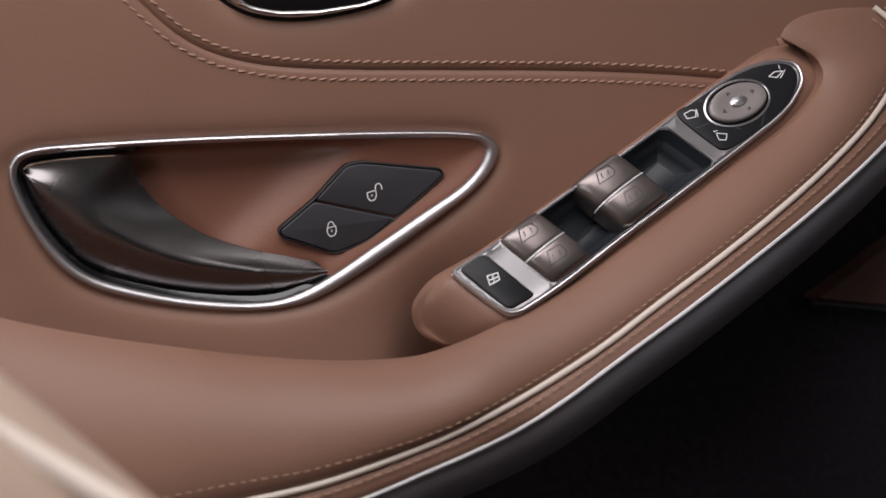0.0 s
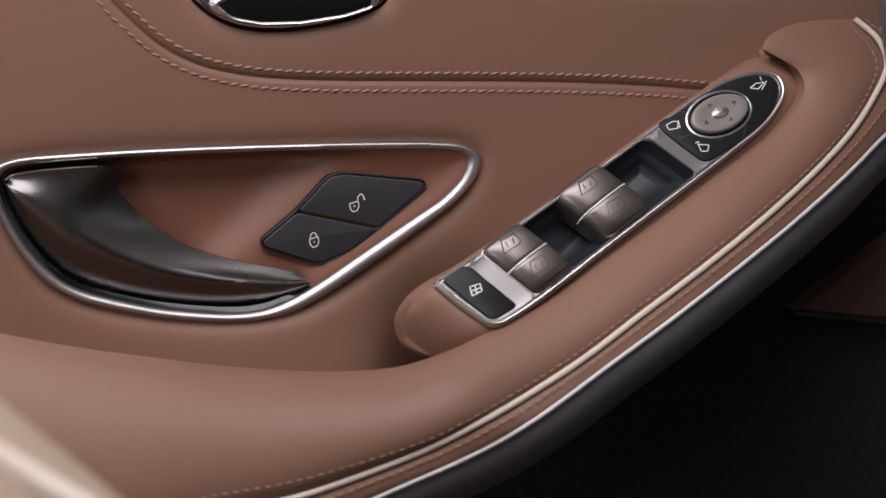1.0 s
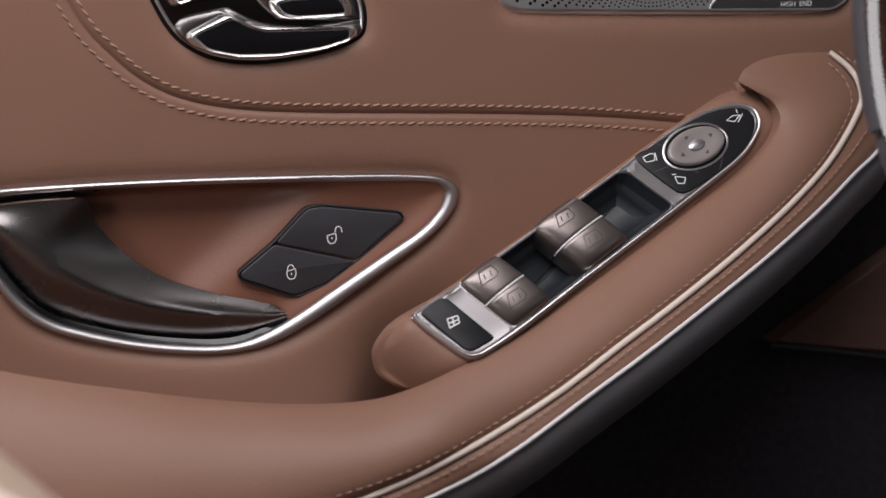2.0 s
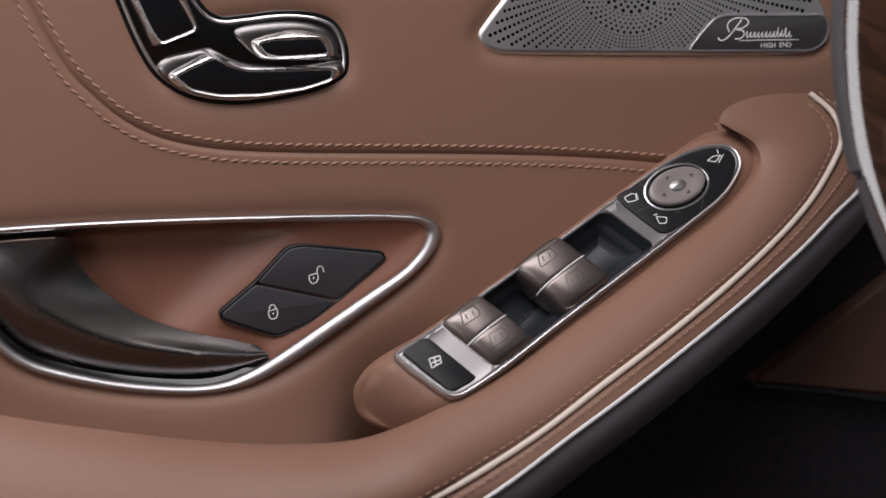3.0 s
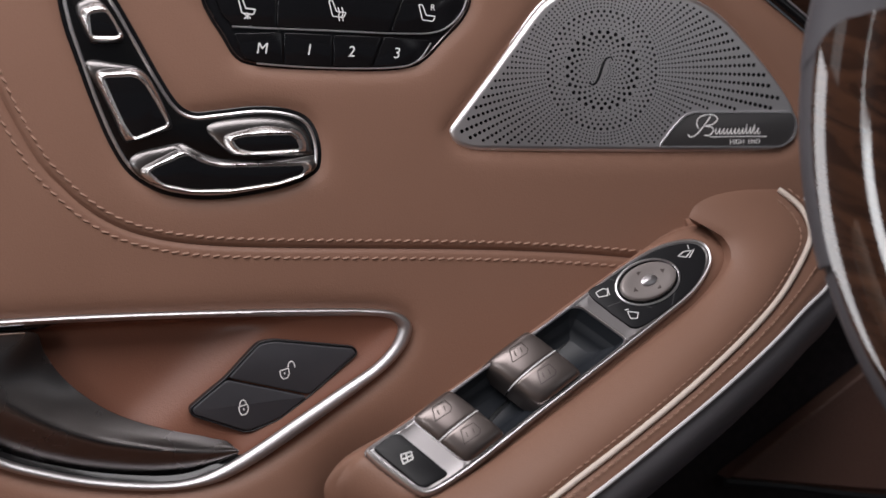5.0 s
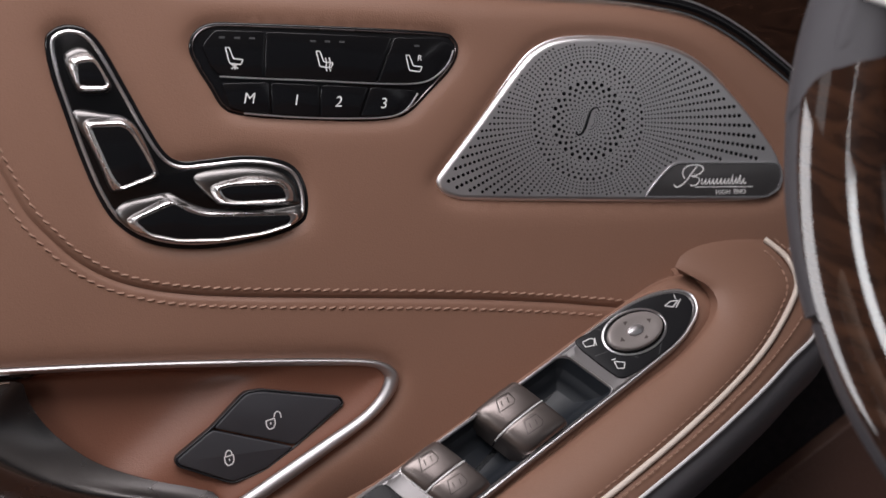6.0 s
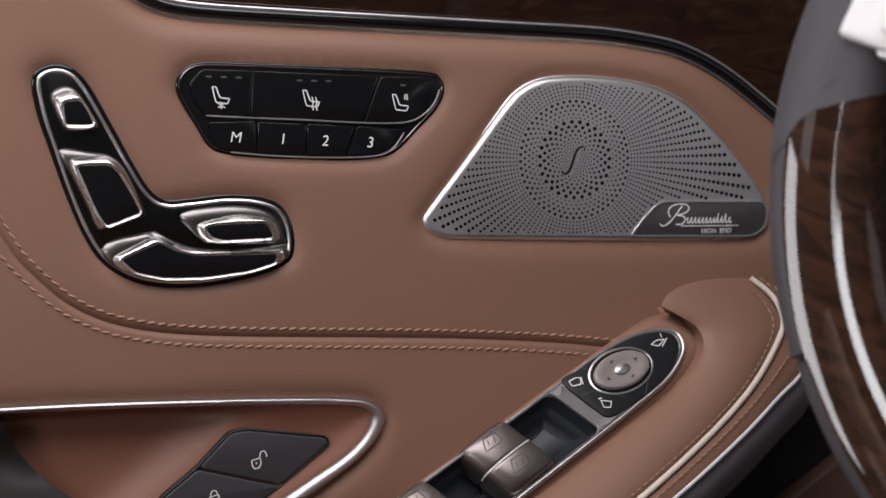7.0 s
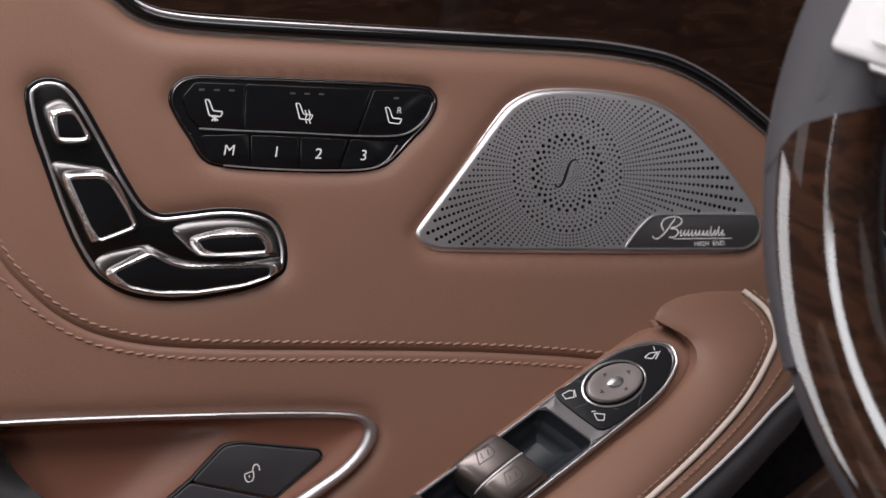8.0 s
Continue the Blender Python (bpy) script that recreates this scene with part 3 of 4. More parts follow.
# switch shelf: raised brown body under the window switches
POD = spline([(-104.7, 14.6), (-98.7, 18.4), (-87.4, 19.6), (-61.9, 18.6), (-26, 17.6), (19.8, 16.8), (67.6, 16.3), (109, 15.6), (132, 16.2), (147.2, 11.1), (152.3, -3.1), (144.9, -15), (128.3, -21.4), (101.9, -23.7), (68.9, -22.8), (28.1, -22.7), (-10, -21.6), (-46.6, -20.3), (-75.2, -19.7), (-94.5, -13.5), (-102.9, -5.7), (-106.8, 4.1)], 6)
SHELF_OUT = spline([(-88.3, 17.3), (-83, 18.2), (-72, 17.5), (-53.2, 16.6), (-17, 16), (20.2, 15), (59.5, 14.6), (83.9, 14.4), (102.9, 12.5), (116.1, 8.8), (125.5, 3.4), (129.4, -3.3), (126.1, -11), (117.4, -15.9), (101.6, -19.5), (77.9, -20), (49.4, -19.9), (17.8, -19.6), (-16.5, -19.3), (-49.9, -19.3), (-70.4, -18.1), (-78.7, -16.3), (-83, -11.7), (-86.4, 0.1), (-88.6, 11.4)], 6)


def shelf_height(q):
    d = away(q, SHELF_OUT)
    d[inside(q, SHELF_OUT)] = 0
    nose = 1 / (1 + np.exp((q[:, 0] + 80) / 4.0))
    upper = 1 / (1 + np.exp(-(q[:, 1] - 15) / 2.0))
    return -0.7 - np.minimum((0.02 + 0.035 * nose + 0.08 * upper * (1 - nose)) * d ** 2, 9.0 + 9.0 * nose) - 3.0 * np.exp(-(away(q, POD) / 3.2) ** 1.6)


shelf_bm = sheet(POD, shelf_height, 2.0, (0.5, 1.1, 1.8, 2.7, 3.8, 5.2, 7.0), holes=[offset(rounded(SHELF_CUT, 2.2), 0.8)])
for v in shelf_bm.verts:
    v.co = SHELF_MM @ v.co
lip = [SHELF_MM @ Vector((p[0], p[1], h)) for p, h in zip(POD, shelf_height(POD))]
mid = sum(lip, Vector()) / len(lip)
wall = [lip]
nose_x = min(p.x for p in lip)
for k, back in ((-0.004, 1.0), (-0.01, 2.5), (-0.02, 4.5), (-0.04, 7), (-0.07, 11), (-0.12, 18), (-0.3, 70)):
    ring = []
    for p in lip:
        end = math.exp(-(((p.x - nose_x) / 22) ** 2))
        swell = -4.5 * (1 - math.exp(-back / 2.5)) + 1.0 * max(0, back - 5)
        ring.append(p + (p - mid) * k * (1 - end) + Vector((0.12 * back * (1 - end) + swell * end, -0.4 * back * (1 - 0.6 * end), -back)))
    wall.append(ring)
stack(wall, True, False, shelf_bm)
bmesh.ops.remove_doubles(shelf_bm, verts=shelf_bm.verts, dist=0.01)
crease = tube(spline([(*p, -13.0) for p in [(137.7, 13.4), (144.9, 9.3), (149.2, 0.6), (146.4, -11.3)]], 5, False), 5.0, 10)
for v in crease.verts:
    v.co = SHELF_MM @ v.co
part("crease_welt", crease, LEATHER, arm)
part("switch_shelf", shelf_bm, LEATHER, arm, "smooth brown leather switch shelf")

# ---- window switch panel on the shelf ----
panel = thing("window_switch_panel", SHELF, "satin chrome window switch panel with four rockers", "switch panel", (0, 0, -1))
OUTER = SHELF_OUT
WELLCUT = rounded(SHELF_CUT, 2.2)
part("bezel", sheet(OUTER, lambda q: 2.0 - 2.6 * np.exp(-(away(q, OUTER) / 1.1) ** 1.5) + 0.5 * np.exp(-((away(q, OUTER) - 2.6) / 1.1) ** 2), 4.0, (0.5, 1.1, 1.9, 2.6, 3.4), holes=[WELLCUT]), PANELMETAL, panel, "satin chrome bezel plate")
part("well", stack([lift(WELLCUT, 2.0), lift(offset(WELLCUT, -0.3), 1.2), lift(offset(WELLCUT, -2.2), -5.0), lift(offset(WELLCUT, -2.9), -6.0), lift(offset(WELLCUT, -4.4), -7.0), lift(offset(WELLCUT, -5.6), -9.5), lift(offset(WELLCUT, -7.5), -12.0), lift(offset(WELLCUT, -10), -13.0)], True, True), WELL, panel, "glossy blue-black switch well")

part("well_edge", rim(WELLCUT, [(0.7, 1.2), (0.6, 2.2), (0.1, 2.5), (-0.3, 2.1), (-0.4, 1.2)]), SATIN, panel, "bright chrome edge of the well")
part("bezel_edge", rim(offset(OUTER, -1.3), [(0.9, 0.2), (0.7, 1.9), (0, 2.5), (-0.7, 2.3), (-0.9, 0.8)]), SATIN, panel, "rounded bright bezel edge")
# child lock button
CHILD = rounded([(-85.4, 15.9), (-73.2, 15.8), (-70.2, 13.6), (-65.3, -13.6), (-67.1, -14.3), (-78, -13), (-80.5, -10.8)], 2.2)
child = part("rear_lock_button", slab(CHILD, 0, 3.2, 0.8), BLACK, panel)


def icon(lines, parent, h, mat=INK, r=0.26, label="white window symbol"):
    part("icon", strokes([resample(np.array(ln, float), 0.35) for ln in lines], r, h), mat, parent, label)


icon([[(-77.3, 5.8), (-72.3, 4.1), (-74.0, 1.0), (-79.3, 1.8), (-77.3, 5.8)], [(-78.4, 3.8), (-73.2, 2.4)], [(-74.9, 5.0), (-76.8, 1.4)]], child, 3.28, r=0.3)

# rockers: a hump across the well, two halves each with an engraved window
PROFILE = [(0.0, -9), (0.0, -3), (0.015, 0.0), (0.06, 2.6), (0.15, 4.9), (0.3, 6.5), (0.5, 7.3), (0.72, 7.3), (0.9, 6.7), (0.98, 6.0), (1.0, 5.2), (0.985, 3.8), (0.93, 0), (0.9, -8)]
SKEW = -0.2


def rocker_point(p0, p1, q, s, h):
    return (p0 + (p1 - p0) * s + SKEW * q, q, h)


def rocker(p0, p1, q0, q1, name):
    """One half of a pair, from q0 (at the split) to q1 (at the well's wall)."""
    prof = spline(PROFILE, 4, False)
    steps = [(0, 0.5), (0.04, 0.1), (0.1, 0), (0.4, 0), (0.62, 0.1), (0.76, 0.45), (0.86, 1.0), (0.93, 1.8), (0.98, 3.0), (1.0, 4.6), (1.0, 7.0)]
    rings = [[rocker_point(p0, p1, q0 + (q1 - q0) * f, s, h - k if h > -3 else h) for s, h in prof] for f, k in steps]
    ob = part(name, stack(rings, False), KEYMETAL, panel, "taupe metallic rocker with engraved window")
    qm, pm = q0 + (q1 - q0) * (0.62 if q1 > 0 else 0.36), p0 + (p1 - p0) * 0.5

    def top(q):
        s = (q[0] - SKEW * q[1] - p0) / (p1 - p0)
        return float(np.interp(s, prof[8:36, 0], prof[8:36, 1])) + 0.12

    lines = [[(-2.6, 3.3), (4.6, 2.5), (5.0, -2.0), (3.0, -3.4), (-5.6, -2.6), (-2.6, 3.3)], [(-1.4, 1.2), (-2.2, -1.3)], [(2.3, 0.7), (1.3, -1.8)]]
    part("icon", strokes([resample(np.array([(pm + x + SKEW * qm, qm + y) for x, y in ln]), 0.6) for ln in lines], 0.27, top), ENGRAVED, ob, "dark engraved window outline")
    return ob


for p0, p1, name in ((-59.6, -34.6, "rear_rocker"), (-11.0, 17.8, "front_rocker")):
    rocker(p0, p1, 0.25, 16.6, name)
    rocker(p0, p1, -0.25, -16.2, name)
    cord = [rocker_point(p0, p1, 0, s, h - 0.15) for s, h in spline(PROFILE, 3, False)[3:30]]
    part("divider", tube(cord, 0.45, 6), CHROMEWHITE, panel, "bright line between the rockers")

# mirror adjuster
MIRROR = spline([(56.1, 13.5), (67, 13.1), (81.5, 12.5), (99.7, 10.6), (112.9, 6.9), (122.3, 1.6), (124.9, -3.8), (121.6, -9.8), (111.2, -15.1), (98.3, -17.3), (81.3, -17.5), (66, -16.3), (60.8, -13.8), (59.3, -9.7), (57, 1)], 6)
mpad = part("mirror_switch_base", slab(MIRROR, 0, 3.0, 0.7), BLACK, panel)
KC = np.array((85.8, -0.5))
KA, KB = (100.5, -8.6), (75.5, -8.2)
ka, kb = np.array(KA) - KC, np.array(KB) - KC
ell = np.array([KC + ka * math.cos(t) + kb * math.sin(t) for t in np.arange(64) * math.tau / 64])
part("knob_ring", rim(ell, [(1.3, 2.5), (1.1, 3.4), (0.4, 3.6), (0, 3.2), (0, 2.5)]), SATIN, panel, "thin chrome ring")
part("knob_gap", slab(offset(ell, -0.1), 2, 3.25, 0.2), GLOSSBLACK, panel)
knob = part("mirror_knob", slab(offset(ell, -1.4), 2, 5.2, 1.2, dome=-0.7), KNOBMETAL, panel, "taupe mirror adjuster disc")
part("knob_centre", slab(KC + (ell - KC) * 0.27, 4, 5.6, 1.0, dome=0.5), SATIN, knob, "raised satin dot")
tri = bmesh.new()
for d in ((ka + kb) * 0.71, (-ka - kb) * 0.71, (ka - kb) * 0.71, (kb - ka) * 0.71):
    e = d / np.linalg.norm(d)
    s = np.array((e[1], -e[0]))
    c = KC + d * 0.58
    tri.faces.new([tri.verts.new((*q, 4.95)) for q in (c + e * 1.3, c + s * 1.4 - e * 1.1, c - s * 1.4 - e * 1.1)])
part("arrow_marks", tri, ENGRAVED, knob, "four dark direction arrows")
for lines in (
    [[(58.8, 11.1), (63.5, 10.5), (65.2, 8.9), (62.7, 6.4), (58.4, 8.3), (58.8, 11.1)], [(65.9, 9.4), (63.7, 5.8)]],
    [[(64.8, -6.0), (69.0, -9.6), (66.2, -11.6), (63.4, -9.6), (64.8, -6.0)], [(64.2, -4.6), (66.4, -5.4)]],
    [[(110.3, 0.5), (114.8, 0.6), (118.8, -1.4), (113.4, -2.4), (110.3, 0.5)], [(120.4, -1.7), (114.6, -3.7)], [(119.4, 2.2), (118.3, 0.1)]],
):
    icon(lines, mpad, 3.08, label="white mirror symbol")
part("divider", strokes([[(58.4, 2.0), (67.2, -0.4)], [(86.6, -17.2), (94.6, -12.0)]], 0.2, 3.06), INKDIM, mpad)
part("marker_light", strokes([[(70.2, 12.6), (72, 10.2)], [(75, -9.4), (76.8, -11.8)]], 0.3, 3.06), INKDIM, mpad)

# ---- seat adjuster ----
adj = thing("seat_adjuster", DOOR, "seat-shaped gloss black adjuster with chrome keys", "seat switch", (-113.9, 97.1, -8.0))
part("base", slab(offset(ADJUST, 1.9), -8, 0.2, 1.0), GLOSSBLACK, adj)
part("rim", rim(offset(ADJUST, -1.3), [(0.9, -1), (0.8, 0.9), (0, 1.4), (-0.8, 0.9), (-0.9, -1)]), SATIN, adj, "thin chrome outline")
part("tray", slab(offset(ADJUST, -2.2), -4, 0.6, 0.3, dome=0.0), SMOKED, adj, "smoked chrome tray")
SEAT_KEYS = (
    ("headrest_key", [(-164.9, 146.7), (-162.2, 150.8), (-157, 152.2), (-152.1, 149.1), (-146.9, 139.6), (-143.8, 134.1), (-146, 131), (-156.9, 130.8), (-160.4, 133.7)], [(-159.7, 144.7), (-151.8, 145.6), (-148.5, 140.1), (-146.2, 134.6), (-147.8, 133.6), (-158.9, 133.9)]),
    ("backrest_key", [(-162.4, 120.8), (-159, 123.6), (-147.6, 121.4), (-138.7, 119.6), (-132.5, 113.6), (-126.5, 100.3), (-123.7, 91.7), (-125.7, 89.7), (-143.5, 84.7), (-147.1, 86.7), (-151.2, 97.3), (-157, 110.5)], [(-154.9, 115.4), (-140.3, 115.4), (-136.3, 112.2), (-130.5, 101.7), (-126.2, 92.4), (-142.5, 86.7), (-146.4, 93.2)]),
    ("cushion_key", [(-107.7, 89.5), (-101.7, 92.9), (-82.8, 94.1), (-67.9, 91.9), (-59.8, 86.4), (-57.3, 78.6), (-59.4, 74.4), (-91.7, 75.6), (-98.3, 78.4), (-103.4, 83.4)], [(-96.6, 84.2), (-90.1, 85.5), (-68.3, 85.4), (-65.4, 83.1), (-63.4, 77.9), (-87.7, 77.6), (-93.9, 79.5)]),
    ("cushion_front_key", [(-145, 74.8), (-140.4, 79.8), (-129.9, 82), (-118.6, 83.3), (-112.9, 79.6), (-105.1, 76), (-97.1, 74.3), (-78.2, 73.4), (-57.5, 74.8), (-55.6, 72.6), (-56.9, 67.2), (-73.1, 62.3), (-95, 59.7), (-115, 59.7), (-130.7, 63.5), (-139.6, 67.9)], [(-136.5, 70.7), (-133, 72.6), (-118.4, 78.3), (-110.7, 73.7), (-102.8, 71.4), (-62, 70.2), (-62.7, 65.9), (-76.1, 62.5), (-97.8, 60.5), (-116.5, 61.2), (-130, 64.6)]),
)


def about(c, m, angles):
    """The outline's points at the given angles round m."""
    d = resample(c, 0.25, True) - m
    t, r = np.arctan2(d[:, 1], d[:, 0]), np.hypot(d[:, 0], d[:, 1])
    k = np.argsort(t)
    rr = np.interp(angles, t[k], r[k], period=math.tau)
    return m + np.stack([np.cos(angles), np.sin(angles)], 1) * rr[:, None]


for name, a, b in SEAT_KEYS:
    cb = resample(rounded(b, 2.2), 0.8, True)
    m = cb.mean(0)
    turn = np.arctan2(cb[:, 1] - m[1], cb[:, 0] - m[0])
    ca, cin = about(spline(a, 8), m, turn), about(offset(cb, 0.9), m, turn)
    band = np.minimum(3.4 / (np.linalg.norm(ca - cin, axis=1) + 1e-6), 0.8)[:, None]
    for _ in range(6):
        band = (np.roll(band, 1, 0) + 2 * band + np.roll(band, -1, 0)) / 4
    foot = cin * (1 - band) + ca * band
    # outer slope in a darker copy of the chrome: its dull reflection is painted
    key = part(name, stack([lift(ca, -2), lift(ca, 0.4), lift(ca * 0.9 + foot * 0.1, 1.4), lift(ca * 0.6 + foot * 0.4, 2.3), lift(foot, 2.9), lift(foot * 0.5 + cin * 0.5, 2.6)], True, True), KEYCHROMEDIM, adj, "chrome key with darkened outer slope and bright band")
    part("band", stack([lift(foot, 2.0), lift(foot, 3.0), lift(foot * 0.9 + cin * 0.1, 3.6), lift(foot * 0.5 + cin * 0.5, 5.0), lift(foot * 0.12 + cin * 0.88, 6.1), lift(cin, 6.2), lift(cb, 5.8)], True, True), KEYCHROME, key, "polished chrome band")
    part("face", slab(offset(cb, -0.2), 3, 5.95, 0.15), GLOSSBLACK, key, "gloss black face")

# ---- seat memory panel ----
mem = thing("seat_memory_panel", DOOR, "gloss black seat heating and memory button panel", "button panel", (-40.9, 138.3, -8.0))
part("base", slab(offset(MEMORY, 1.3), -8, 0.4, 0.8), GLOSSBLACK, mem)
part("rim", rim(offset(MEMORY, -0.4), [(0.5, -1), (0.4, 0.8), (0, 1.1), (-0.4, 0.8), (-0.5, -1)]), DARKCHROME, mem, "thin satin outline")
BUTTONS = ("seat_ventilation_button", "seat_heating_button", "rear_access_button", "memory_button", "memory_button", "memory_button", "memory_button")
BUTTON_PLANS = (
    [(-100.6, 152.2), (-94.1, 159.1), (-70.2, 158), (-71.9, 136.4), (-93.1, 137.9), (-97.5, 143.1)],
    [(-69.7, 158), (-6.8, 154.5), (-16.3, 132.7), (-71.4, 136.4)],
    [(-5.7, 154.4), (17.7, 153.3), (23.8, 150.4), (23.4, 145.3), (15, 135.7), (8.1, 131.9), (-15.2, 132.7)],
    [(-92.2, 133.9), (-69.3, 133.9), (-69.6, 119), (-80.8, 119.9), (-88.3, 122.2)],
    [(-68.2, 133.6), (-44.5, 132), (-45.4, 117), (-68.5, 118.7)],
    [(-43.7, 132), (-19.9, 130.3), (-25.5, 116.4), (-44.6, 116.9)],
    [(-18.7, 130.3), (5, 128.3), (-0.9, 119.6), (-9.1, 115.9), (-24.4, 116.1)],
)
SYMBOLS = ("vent", "heat", "rear", "M", "1", "2", "3")
SYMBOL_AT = [(-86.5, 146.1), (-42.4, 143.7), (2.8, 140.9), (-79.4, 126.3), (-56.5, 124.9), (-35.5, 123.5), (-12.7, 122.1)]
for name, plan, sym, at in zip(BUTTONS, BUTTON_PLANS, SYMBOLS, SYMBOL_AT):
    c = rounded(plan, 1.6)
    key = part(name, slab(c, -2, 1.7, 0.3), GLOSSBLACK, mem)
    if len(sym) == 1:
        words(sym, at, 7.4, 1.75, -3, 0.15, key, INK, "lettering", "white character")
        continue
    x, y = at
    seat = [(-3.2, 4.6), (-1.6, -2.8), (3.8, -3.6), (5.0, -1.2), (0.4, -0.6), (-1.4, 4.6), (-3.2, 4.6)]
    lines = [resample(np.array([(x + a, y + b) for a, b in seat]), 0.8)]
    if sym == "heat":
        lines += [[(x + a, y + 1.4), (x + a + 0.7, y - 1), (x + a, y - 3.2), (x + a + 0.6, y - 5.2)] for a in (1.2, 3.0)]
    if sym == "vent":
        lines += [[(x - 0.6, y - 5.4), (x + 2.6, y - 3.0)], [(x - 0.6, y - 3.2), (x + 2.6, y - 5.4)], [(x + 1, y - 2.6), (x + 1, y - 5.8)]]
    part("icon", strokes(lines, 0.3, 1.78), INK, key, "white seat symbol")
    if sym == "rear":
        words("R", (x + 3.8, y + 3.0), 4.2, 1.75, -3, 0.1, key, INK, "lettering", "white character")
    for k in ((0,) if sym == "rear" else (-1, 0, 1)):
        part("indicator", strokes([[(x + 2.6 + k * 7.2 - 1.4, y + 9.2 - k * 0.3), (x + 2.6 + k * 7.2 + 1.4, y + 9.1 - k * 0.3)]], 0.5, 1.76), INKDIM, key, "unlit indicator")
part("chrome_line", tube(spline([(*p, 2.0) for p in [(-93.1, 137.1), (-71.9, 135.6), (-44.2, 133.9), (-12.9, 131.8), (6, 131.7), (15, 135.1), (21.4, 141.2), (24.3, 147.6)]], 5, False), 0.45, 6), SATIN, mem, "thin chrome line")
part("chrome_line", tube(spline([(*p, 2.0) for p in [(-82.2, 119.4), (-61.6, 117.2), (-36.4, 115.6), (-12.1, 115.4), (-1.8, 118.5), (5, 126.7)]], 5, False), 0.4, 6), SATIN, mem, "thin chrome line")

# ---- loudspeaker grille ----
spk = thing("loudspeaker_grille", DOOR, "perforated brushed aluminium loudspeaker grille", "loudspeaker", (104.9, 106.2, -6.0))
SC = np.array((95.9, 110.5))
FIELD = offset(SPEAKER, -3.6)
BADGEPLAN = rounded([(126.6, 70.1), (134.7, 79.2), (142.1, 85.7), (147.1, 87), (205.2, 84.8), (207.5, 78.6), (205.5, 71.1), (197.8, 66.9)], 3.0)


def perforations():
    """Hole centres and radii: a fine core, a ring of bold holes, then rows that grow outwards."""
    hole = []
    hole += [(3.1 * math.cos(t), 3.1 * math.sin(t), 0.28) for t in math.tau * np.arange(20) / 20]
    for k, (r, s) in enumerate(((4.6, 0.3), (6.0, 0.34), (7.5, 0.38), (9.1, 0.44), (10.8, 0.52), (12.7, 0.62), (14.8, 0.78), (17.0, 0.95), (19.4, 1.08))):
        hole += [(r * math.cos(t), r * math.sin(t), s) for t in math.tau * (np.arange(27) + 0.5 * (k % 2)) / 27]
    for k, (r, s) in enumerate(((21.4, 0.42), (23.3, 0.5), (25.4, 0.6), (27.6, 0.72), (29.9, 0.85))):
        hole += [(r * math.cos(t), r * math.sin(t), s) for t in math.tau * (np.arange(54) + 0.5 * (k % 2)) / 54]
    r = 32.0
    while r < 125:
        hole += [(r * math.cos(t), r * math.sin(t), min(1.15, 0.43 + (r - 31) * 0.0115)) for t in math.tau * np.arange(108) / 108]
        r += 1.72 + (r - 31) * 0.023
    return np.array(hole)


holes = perforations()
ctr = SC + holes[:, :2]
ok = inside(ctr, FIELD) & (away(ctr, FIELD) > holes[:, 2] * 0.8)
ok &= ~(inside(ctr, BADGEPLAN) | (away(ctr, BADGEPLAN) < 1.8))
ok &= np.abs(holes[:, 0] * 0.9 - holes[:, 1] * 0.42) + np.maximum(0, np.abs(holes[:, 1]) - 7) * 2 > 1.6
ctr, rad = ctr[ok], holes[ok, 2] * 1.02


def grille_height(q):
    return 3.0 - 0.0002 * ((q - SC) ** 2).sum(1)


HEX = np.array([(math.cos(a), math.sin(a)) for a in np.arange(7) * math.tau / 7])
RIMLINE = resample(offset(SPEAKER, -3.0), 1.5, True)
pts = [RIMLINE] + [c + HEX * r for c, r in zip(ctr, rad)]
edges, k = [], len(RIMLINE)
for _ in ctr:
    edges += [(k + i, k + (i + 1) % 7) for i in range(7)]
    k += 7
vs, _, fs, _, _, orig = geometry.delaunay_2d_cdt([Vector(p) for p in np.vstack(pts)], edges, [list(range(len(RIMLINE)))], 1, 1e-5)
vv = np.array([tuple(p) for p in vs])
ww = grille_height(vv)
mid = np.array([vv[list(f)].mean(0) for f in fs])
cut = np.zeros(len(mid), bool)
for c, r in zip(ctr, rad):
    cut |= ((mid - c) ** 2).sum(1) < (r * 0.97) ** 2 * 0.82
bm = bmesh.new()
bv = [bm.verts.new((p[0], p[1], z)) for p, z in zip(vv, ww)]
for f, x in zip(fs, cut):
    if not x:
        bm.faces.new([bv[i] for i in f])
part("plate", bm, GRILLE, spk)
bm = bmesh.new()
for c, r in zip(ctr, rad):
    ring = c + HEX * r
    top = grille_height(ring)
    a = [bm.verts.new((p[0], p[1], z)) for p, z in zip(ring, top)]
    b = [bm.verts.new((p[0], p[1], z - 1.2)) for p, z in zip(ring, top)]
    for i in range(7):
        bm.faces.new((a[i], a[(i + 1) % 7], b[(i + 1) % 7], b[i]))
# walls black rather than aluminium: the holes' shade is put into their colour
tagged(part("perforation_field", bm, BLACK, spk, "small round perforations"), kind="stuff")
part("backing", slab(offset(SPEAKER, -2.5), -6, -1.2, 0.2), CARPET, spk, "black cloth behind the grille")
lip = offset(RIMLINE, 0)
base_h = grille_height(lip)
skirt = [[(p[0], p[1], h - d) for p, h in zip(offset(lip, o), base_h)] for o, d in ((0, 0), (0.8, 0.1), (1.6, 0.45), (2.3, 1.1), (2.8, 2.0), (3.0, 3.2), (3.1, 6.0))]
